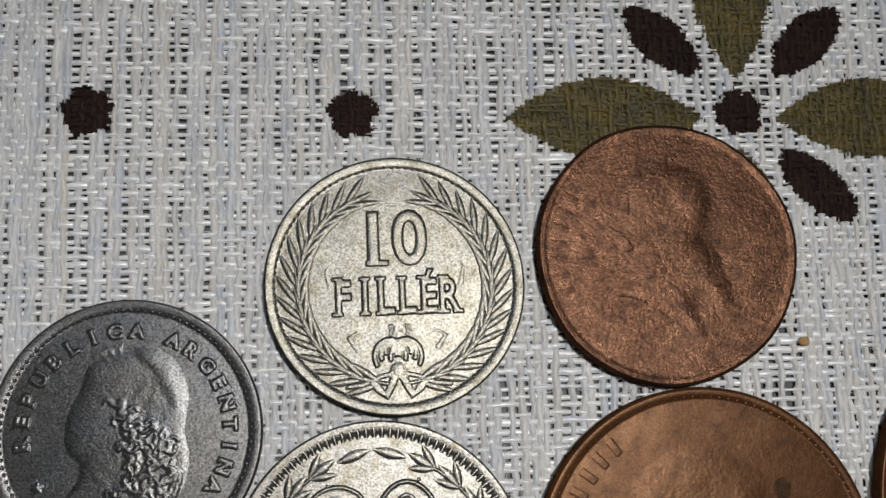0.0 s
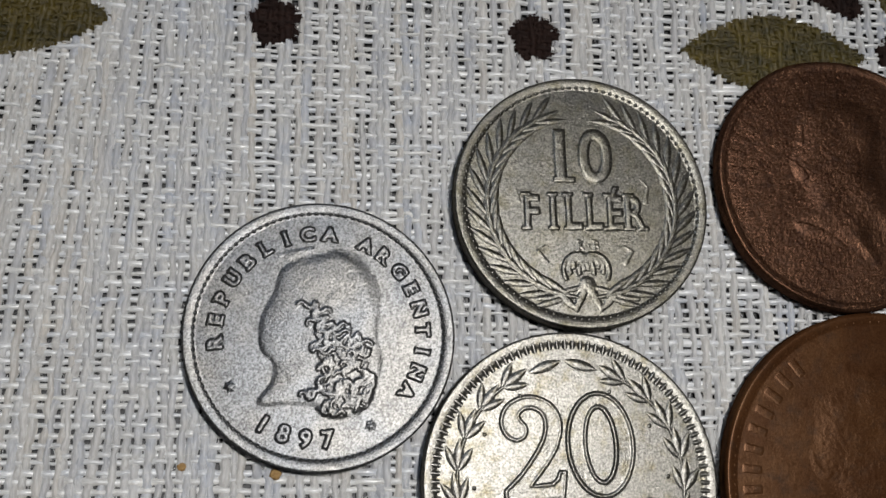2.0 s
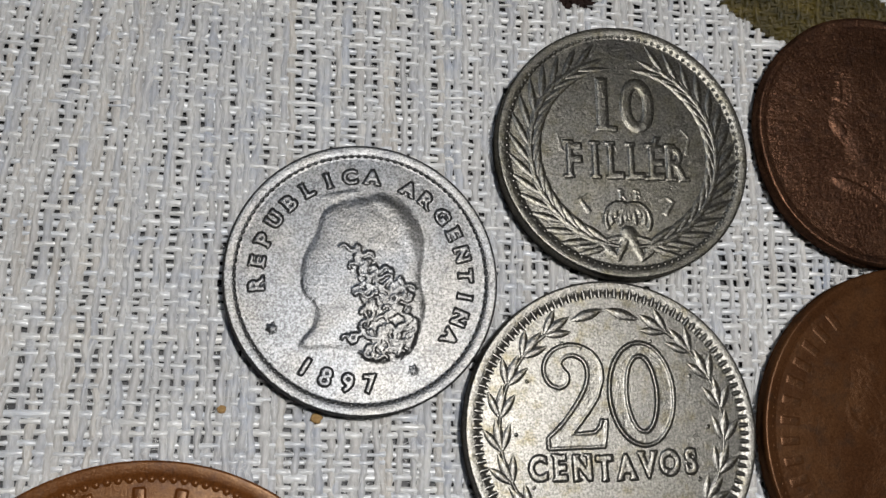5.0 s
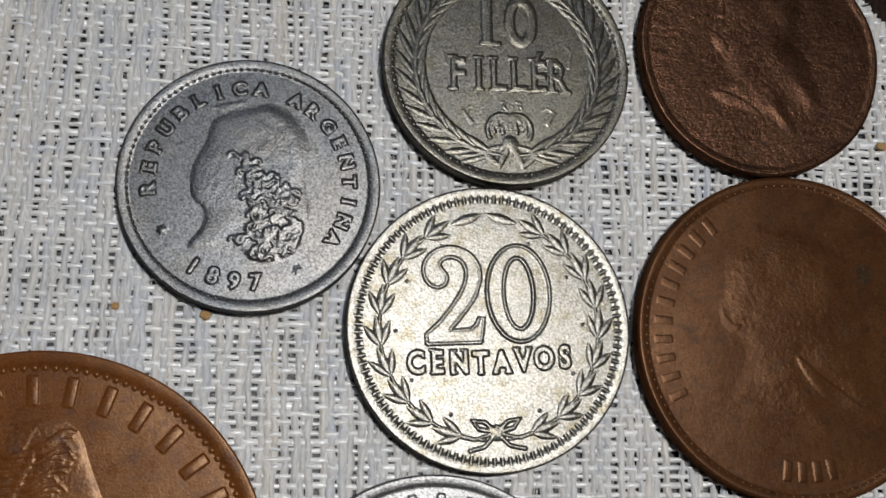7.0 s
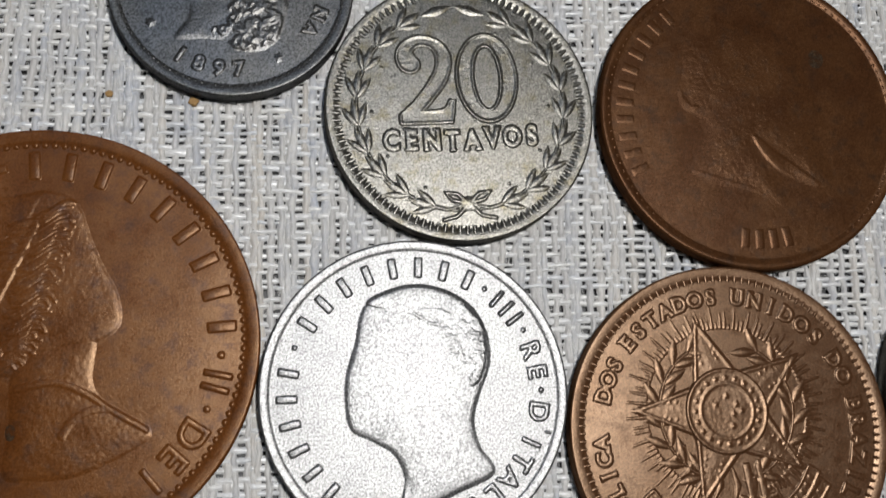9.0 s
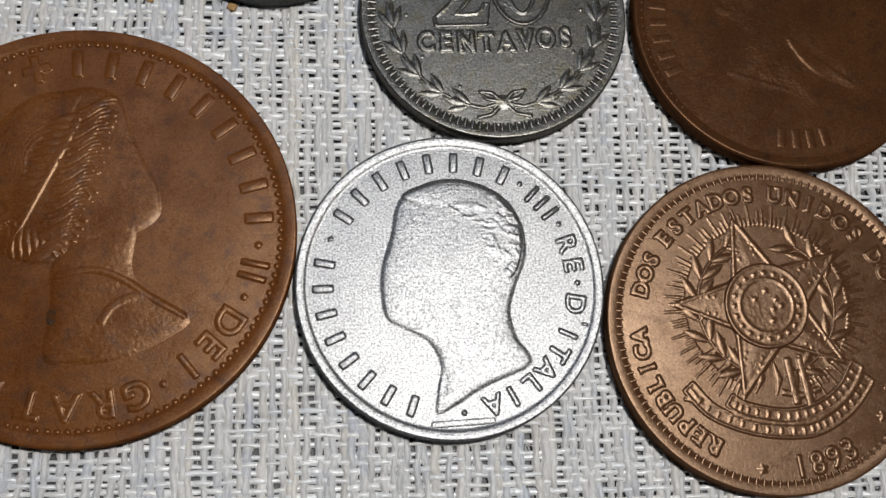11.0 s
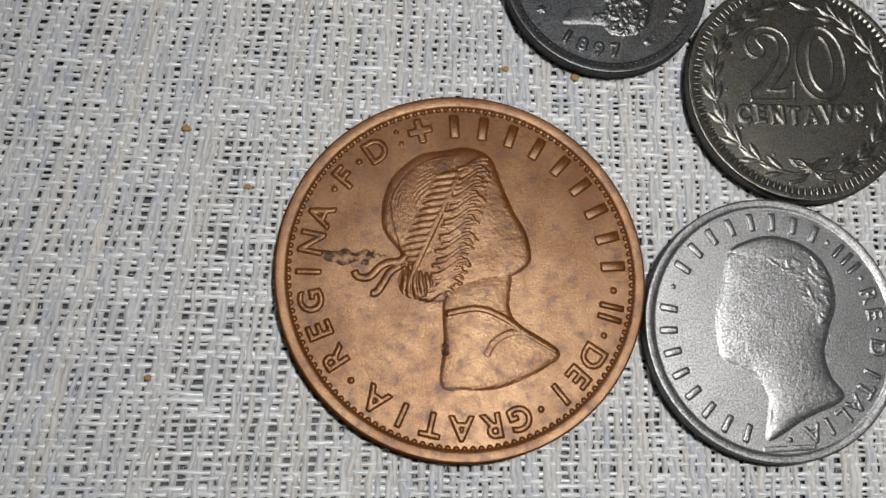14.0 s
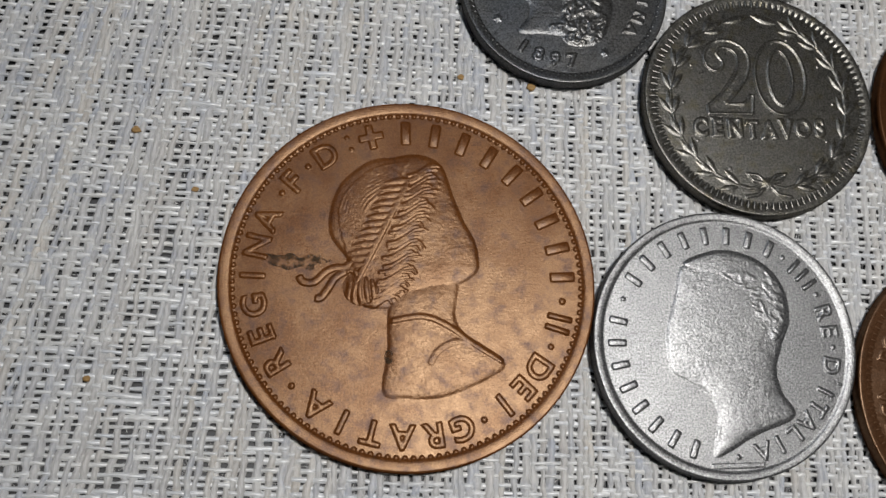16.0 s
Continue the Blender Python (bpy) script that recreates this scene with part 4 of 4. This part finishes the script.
b.swell([(q[0] * r, q[1] * r) for q in ((0.03, 0.70), (0.15, 0.65), (0.22, 0.48), (0.28, 0.34), (0.345, 0.22), (0.36, 0.07), (0.25, -0.01), (0.1, -0.04), (-0.02, -0.10), (-0.14, -0.16), (-0.29, -0.11), (-0.32, 0.08), (-0.43, 0.25), (-0.40, 0.48), (-0.25, 0.64), (-0.1, 0.68))],
        (-0.02 * r, 0.28 * r), z + 0.02, 0.27, 240, edge=0.05)
spine = smooth_line([(0.06, 0.64), (0.03, 0.50), (0.0, 0.36), (-0.03, 0.22), (-0.06, 0.08), (-0.10, -0.04), (-0.16, -0.12)], 44)
for k, (px, py) in enumerate(spine):
    ln = 0.080 + 0.022 * math.sin(k * 1.7)
    b.fine().tube([((px + q[0] * ln) * r, (py + q[1] * ln) * r) for q in ((-1.1, -0.75), (-0.6, -0.62), (-0.1, -0.25), (0.4, 0.12), (0.85, 0.22), (1.1, 0.05 + 0.2 * math.sin(k)))], lambda u: 0.12 * (1.05 - 0.7 * u), 0.0, 0.06)
# laurel leaves along the back of the waved strands
for k in range(13):
    u = k / 12
    px, py = -0.02 - 0.22 * u, 0.56 - 0.48 * u
    for side in (0.75, -0.25):
        d = math.pi - 0.95 + side
        b.fine().tube([((px + q * math.cos(d)) * r, (py - q * math.sin(d)) * r) for q in (0.0, 0.04, 0.08, 0.125)], lambda w: 0.28 * math.sin(math.pi * (0.12 + 0.86 * w)), 0.0, 0.07)
# combed strands over the back of the head
for k in range(9):
    u = k / 8
    b.fine().tube(smooth_line([((-0.02 - 0.05 * u) * r, (0.66 - 0.10 * u) * r), ((-0.22 - 0.12 * u + 0.1 * u * u) * r, (0.60 - 0.2 * u) * r), ((-0.38 + 0.12 * u) * r, (0.40 - 0.14 * u) * r), ((-0.33 + 0.05 * u) * r, (0.12 - 0.02 * u) * r)], 14), 0.10, 0.0, 0.025)
b.done("relief_head", BRONZE, c, "plain raised shape", soft=0.10)
b = Relief()
b.swell([((-0.22 + 0.13 * math.cos(a)) * r, (-0.05 + 0.10 * math.sin(a)) * r) for a in np.linspace(0, 2 * math.pi, 14, endpoint=False)], (-0.22 * r, -0.05 * r), z + 0.04, 0.22, 90, edge=0.5)
for k in range(8):
    px = (-0.32 + 0.032 * k) * r
    b.fine().tube([(px + 0.10 * math.sin(q * 1.3 + k) * (0.6 + q / 4), (0.04 - 0.045 * q) * r) for q in range(5)], 0.19, 0.0, 0.07)
for line in (((-0.31, 0.05), (-0.38, 0.055), (-0.44, 0.03), (-0.50, -0.03), (-0.56, -0.03), (-0.58, 0.0)), ((-0.33, 0.04), (-0.39, 0.00), (-0.42, -0.05), (-0.46, -0.11), (-0.49, -0.115)), ((-0.31, 0.06), (-0.27, 0.02), (-0.24, 0.05), (-0.29, 0.09), (-0.34, 0.06))):
    b.tube(smooth_line([(q[0] * r, q[1] * r) for q in line], 16), 0.30, z, 0.19)
tagged(b.done("relief_knot", BRONZE, c), kind="stuff")
b = Relief()
blot = [((-0.60 + 0.15 * math.cos(a) * (1 + 0.3 * math.sin(3 * a) + 0.15 * math.sin(8 * a))) * r, (0.075 + 0.055 * math.sin(a) * (1 + 0.35 * math.cos(2 * a) + 0.25 * math.cos(7 * a))) * r) for a in np.linspace(0, 2 * math.pi, 30, endpoint=False)]
b.swell(blot, (-0.60 * r, 0.075 * r), z, 0.05, 60)
b.swell([((-0.095 + 0.02 * math.cos(a)) * r, (-0.41 + 0.035 * math.sin(a)) * r) for a in np.linspace(0, 2 * math.pi, 8, endpoint=False)], (-0.095 * r, -0.41 * r), z + 0.2, 0.06, 40)
b.done("tarnish_spot", SPOT, c, "black tarnish spot")
border(c, BRONZE, 132, r * 0.925, 0.5, 0.52, 0.2, z + 0.02)

# small pitted bronze coin on the embroidery
uneven = lambda a: 0.006 * math.sin(3 * a + 1) + 0.004 * math.sin(7 * a)
c, r, z = coin("coin", 48.54, 29.70, 20.1, 1.2, BRONZE_PITTED, "small pitted reddish bronze coin worn almost smooth", 0.0, rim=0.02, field=0.05, lift=0.0, wobble=uneven, round_edge=0.25)
b = Relief()
b.swell([(q[0] * r, q[1] * r) for q in ((-0.25, 0.66), (0.05, 0.72), (0.32, 0.62), (0.40, 0.35), (0.36, 0.1), (0.46, -0.1), (0.50, -0.4), (0.38, -0.48), (0.24, -0.42), (0.25, -0.68), (0.0, -0.55), (-0.48, -0.36), (-0.34, -0.12), (-0.42, 0.1), (-0.38, 0.4))],
        (0.02 * r, 0.05 * r), z, 0.20, 160, waves=lambda x, y: 0.12 * math.sin(1.7 * x + 1) * math.sin(1.3 * y), edge=0.32)
for line in (((-0.40, -0.34), (-0.26, -0.40), (-0.05, -0.50)), ((-0.40, 0.16), (-0.34, 0.06), (-0.28, 0.03)), ((-0.30, 0.45), (-0.33, 0.36), (-0.30, 0.30)), ((0.30, -0.45), (0.38, -0.50), (0.46, -0.46))):
    b.fine().tube(smooth_line([(q[0] * r, q[1] * r) for q in line], 14), lambda u: 0.5 * math.sin(math.pi * (0.06 + 0.88 * u)), 0.0, 0.06)
b.done("relief_profile", BRONZE_PITTED, c, "worn plain raised shape", soft=0.12, gain=0.6)
bars(c, BRONZE_PITTED, 7, 200, 150, 0.84 * r, 0.13 * r, z, 0.025, 0.4)

# large dark worn bronze coin
c, r, z = coin("coin", 49.95, 7.08, 25.05, 1.4, BRONZE_DARK, "large dark brown bronze coin worn nearly flat", 0.0, rim=0.02, field=0.1, wobble=lambda a: 0.003 * math.sin(2 * a + 1), round_edge=0.22)
b = Relief()
b.swell([(q[0] * r, q[1] * r) for q in ((-0.4, 0.55), (-0.1, 0.70), (0.2, 0.66), (0.42, 0.45), (0.45, 0.2), (0.52, 0.05), (0.50, -0.2), (0.56, -0.42), (0.42, -0.52), (0.2, -0.45), (0.2, -0.62), (-0.1, -0.52), (-0.45, -0.38), (-0.36, -0.1), (-0.48, 0.06), (-0.5, 0.3))],
        (0.0, 0.08 * r), z, 0.16, 160, waves=lambda x, y: 0.10 * math.sin(1.1 * x + 2) * math.sin(1.2 * y), edge=0.3)
for line, w in ((((-0.43, -0.36), (-0.25, -0.44), (0.0, -0.53), (0.14, -0.64)), 0.55), (((0.0, -0.13), (0.12, -0.27), (0.26, -0.37), (0.41, -0.45)), 0.6), (((-0.48, 0.22), (-0.47, 0.12), (-0.42, 0.05), (-0.36, 0.06)), 0.4)):
    b.fine().tube(smooth_line([(q[0] * r, q[1] * r) for q in line], 18), lambda u: w * math.sin(math.pi * (0.06 + 0.88 * u)), 0.0, 0.055)
b.done("relief_profile", BRONZE_DARK, c, "worn plain raised shape", soft=0.16)
bars(c, BRONZE_DARK, 11, 205, 128, 0.84 * r, 0.11 * r, z, 0.04, 0.4)
bars(c, BRONZE_DARK, 4, -98, -78, 0.80 * r, 0.12 * r, z, 0.055, 0.4)
b = Relief()
b.swell([((0.47 + 0.05 * math.cos(a)) * r, (0.40 + 0.06 * math.sin(a)) * r) for a in np.linspace(0, 2 * math.pi, 9, endpoint=False)], (0.47 * r, 0.40 * r), z + 0.02, 0.07, 40)
b.done("tarnish_spot", SPOT, c, "black tarnish spot")
border(c, BRONZE_DARK, 110, r * 0.945, 0.3, 0.3, 0.06, z + 0.04, "rim_bead")

# golden bronze coin with star and wreath
c, r, z = coin("coin", 46.16, -17.64, 25.0, 1.4, BRONZE_GOLD, "golden brown bronze coin with star, rays and wreath", 0.0, rim=0.028)
t = Relief()
t.arc("REPUBLICA", -121.0, -176.0, 0.815 * r, 0.095 * r, z, 0.16, fat=0.075, serif=True)
t.arc("DOS", 164.0, 150.0, 0.815 * r, 0.095 * r, z, 0.16, fat=0.075, serif=True)
t.arc("ESTADOS", 139.0, 95.0, 0.815 * r, 0.095 * r, z, 0.16, fat=0.075, serif=True)
t.arc("UNIDOS", 83.0, 43.5, 0.815 * r, 0.095 * r, z, 0.16, fat=0.075, serif=True)
t.arc("DO", 31.0, 23.0, 0.815 * r, 0.095 * r, z, 0.16, fat=0.075, serif=True)
t.arc("BRAZIL", 10.0, -28.0, 0.815 * r, 0.095 * r, z, 0.16, fat=0.075, serif=True)
t.arc("1893", -84.0, -62.0, 0.83 * r, 0.13 * r, z, 0.17, inward=True, fat=0.05)
t.star(-0.14 * r, -0.84 * r, 0.045 * r, 5, 0.5, 0.5, z, 0.15)
t.star(0.62 * r, -0.55 * r, 0.045 * r, 5, 0.5, 0.5, z, 0.15)
t.done("lettering", BRONZE_GOLD, c)
ox, oy = -0.022 * r, 0.115 * r
b = Relief()
for k in range(120):
    a = radians(3 * k)
    if -1.95 < ((a + math.pi) % (2 * math.pi) - math.pi) < -1.2:
        continue
    r0, r1 = 0.50 * r, (0.58 + 0.055 * math.sin(k * 2.4)) * r
    b.tube([(ox + r0 * math.cos(a), oy + r0 * math.sin(a)), (ox + (r0 + r1) / 2 * math.cos(a), oy + (r0 + r1) / 2 * math.sin(a)), (ox + r1 * math.cos(a), oy + r1 * math.sin(a))], lambda q: 0.13 * (1 - 0.75 * q), z, 0.11)
tagged(b.done("ray", BRONZE_GOLD, c, "raised rays"), kind="stuff")
stems, leaves = [], []
for s in (1, -1):
    stems.append([(ox + s * 0.42 * r * math.cos(radians(a)), oy + 0.42 * r * math.sin(radians(a))) for a in np.linspace(-80, 60, 20)])
    for k, a in enumerate(np.linspace(-66, 58, 8)):
        px, py = ox + s * 0.42 * r * math.cos(radians(a)), oy + 0.42 * r * math.sin(radians(a))
        fwd = a + 90 if s > 0 else 90 - a
        for off in (34, -36):
            leaves.append((px, py, fwd + off * s, 1.0))
wreath(c, BRONZE_GOLD, z, stems, leaves, (2.2, 0.85), stem_r=0.08, high=0.12)
b = Relief()
b.star(ox, oy, 0.60 * r, 5, 0.42, radians(106.8), z + 0.10, 0.15)
for k in range(10):
    a0, a1 = radians(106.8 + 36 * k), radians(106.8 + 36 * (k + 1))
    q0, q1 = (0.60, 0.25) if k % 2 == 0 else (0.25, 0.60)
    b.fine().tube([(ox + q * r * math.cos(a) * 0.93, oy + q * r * math.sin(a) * 0.93) for q, a in ((q0, a0), (q1, a1))], 0.11, 0.0, 0.05)
for k in range(5):
    a = radians(106.8 + 72 * k)
    for u in (0.32, 0.36, 0.40, 0.44, 0.48, 0.52):
        for side in (-0.16, 0.16):
            w = side * (0.62 - u) / 0.3
            b.fine().dome(ox + u * r * math.cos(a + w), oy + u * r * math.sin(a + w), 0.10, 0.0, 0.05)
b.done("star", BRONZE_GOLD, c, gain=0.40)
b = Relief()
ring = [(0.262, 0.0), (0.257, 0.27), (0.247, 0.31), (0.237, 0.27), (0.23, 0.26), (0.182, 0.26), (0.175, 0.27), (0.165, 0.31), (0.155, 0.27), (0.148, 0.26), (0.02, 0.26)]
v, f = lathe([(q * r, z + h) for q, h in ring], 96)
b.add(np.array(v) / MM + np.array([ox, oy, 0]), f)
for k in range(20):
    a = 2 * math.pi * k / 20
    b.star(ox + 0.2 * r * math.cos(a), oy + 0.2 * r * math.sin(a), 0.022 * r, 5, 0.45, a, z + 0.25, 0.09)
for px, py in ((0, 0.09), (-0.07, 0.04), (0.06, 0.04), (0.04, -0.02), (0.03, -0.09), (0.09, 0.0)):
    b.star(ox + px * r, oy + py * r, 0.025 * r, 5, 0.45, 0.3, z + 0.25, 0.10)
b.done("medallion", BRONZE_GOLD, c, gain=0.55)
b = Relief()
UPPER = smooth_line([(-0.30, -0.44), (-0.20, -0.50), (0.04, -0.54), (0.24, -0.50), (0.40, -0.39), (0.50, -0.24)], 40)
LOWER = smooth_line([(-0.54, -0.36), (-0.40, -0.51), (-0.15, -0.605), (0.12, -0.625), (0.28, -0.58), (0.44, -0.47), (0.56, -0.32)], 44)
for band in (LOWER, UPPER):
    b.ribbon([(q[0] * r, q[1] * r) for q in band], 0.038 * r, z, 0.16, 0.10, 0.55)
    for k in range(4, len(band) - 3, 2):
        (xa, ya), (xb, yb) = band[k - 1], band[k + 1]
        b.fine().bar(band[k][0] * r, band[k][1] * r, 0.17, 0.42, math.atan2(yb - ya, xb - xa), 0.0, 0.05)
b.tube([(-0.54 * r, -0.36 * r), (-0.47 * r, -0.46 * r), (-0.57 * r, -0.43 * r)], 0.14, z, 0.12)
# crossed branches and a pillar between star and scroll
for px in (0.07, 0.15):
    b.tube([(px * r, -0.20 * r), ((px + 0.02) * r, -0.34 * r), ((px + 0.04) * r, -0.47 * r)], 0.30, z, 0.16)
b.tube([(0.02 * r, -0.40 * r), (0.14 * r, -0.42 * r), (0.26 * r, -0.38 * r)], 0.22, z, 0.14)
for k in range(9):
    a = radians(215 + 14 * k)
    b.tube([(ox + 0.34 * r * math.cos(a), oy + 0.34 * r * math.sin(a)), (ox + 0.44 * r * math.cos(a + 0.06), oy + 0.44 * r * math.sin(a + 0.06)), (ox + 0.53 * r * math.cos(a), oy + 0.53 * r * math.sin(a))], lambda u: 0.26 * math.sin(math.pi * (0.1 + 0.85 * u)), z, 0.12)
b.done("ribbon", BRONZE_GOLD, c)
border(c, BRONZE_GOLD, 124, r * 0.925, 0.5, 0.30, 0.14, z + 0.03, "rim_tooth")

# two more coins, of which only an edge shows
c, r, z = coin("coin", 78.2, 10.2, 30.2, 1.45, BRONZE_DARK, "dark reddish bronze coin beside the worn one", 0.0, rim=0.03, field=0.12, round_edge=0.2)
border(c, BRONZE_DARK, 110, r * 0.945, 0.3, 0.3, 0.08, z + 0.04, "rim_bead")
c, r, z = coin("coin", 70.0, -15.6, 22.4, 1.4, NICKEL_DARK, "dark grey-green cupronickel coin beside the golden one", 0.0, rim=0.03)
border(c, NICKEL_DARK, 110, r * 0.915, 0.5, 0.3, 0.15, z + 0.02, "rim_tooth")

# ---------------------------------------------------------------- ochre stains on the cloth, built as thin flat blobs
for x, y, s in ((6.1, 7.95, 0.34), (-0.12, 8.5, 0.26), (-27.3, 1.85, 0.33), (-22.1, -3.05, 0.24), (-29.3, -19.0, 0.26), (12.5, -37.0, 0.2), (59.0, 22.9, 0.4)):
    bm = bmesh.new()
    bmesh.ops.create_icosphere(bm, subdivisions=2, radius=s * MM)
    for v in bm.verts:
        k = 1 + 0.45 * noise.noise(v.co * 4000 + Vector((x, y, 0)))
        v.co = Vector((v.co.x * k * 1.2, v.co.y * k, v.co.z * k * 0.18))
    ob = tagged(part("crumb", bm, OCHRE_STAIN), "tiny ochre stain on the white cloth", "crumb", "crumbs on the cloth")
    ob.location = (x * MM, y * MM, -0.01 * MM)
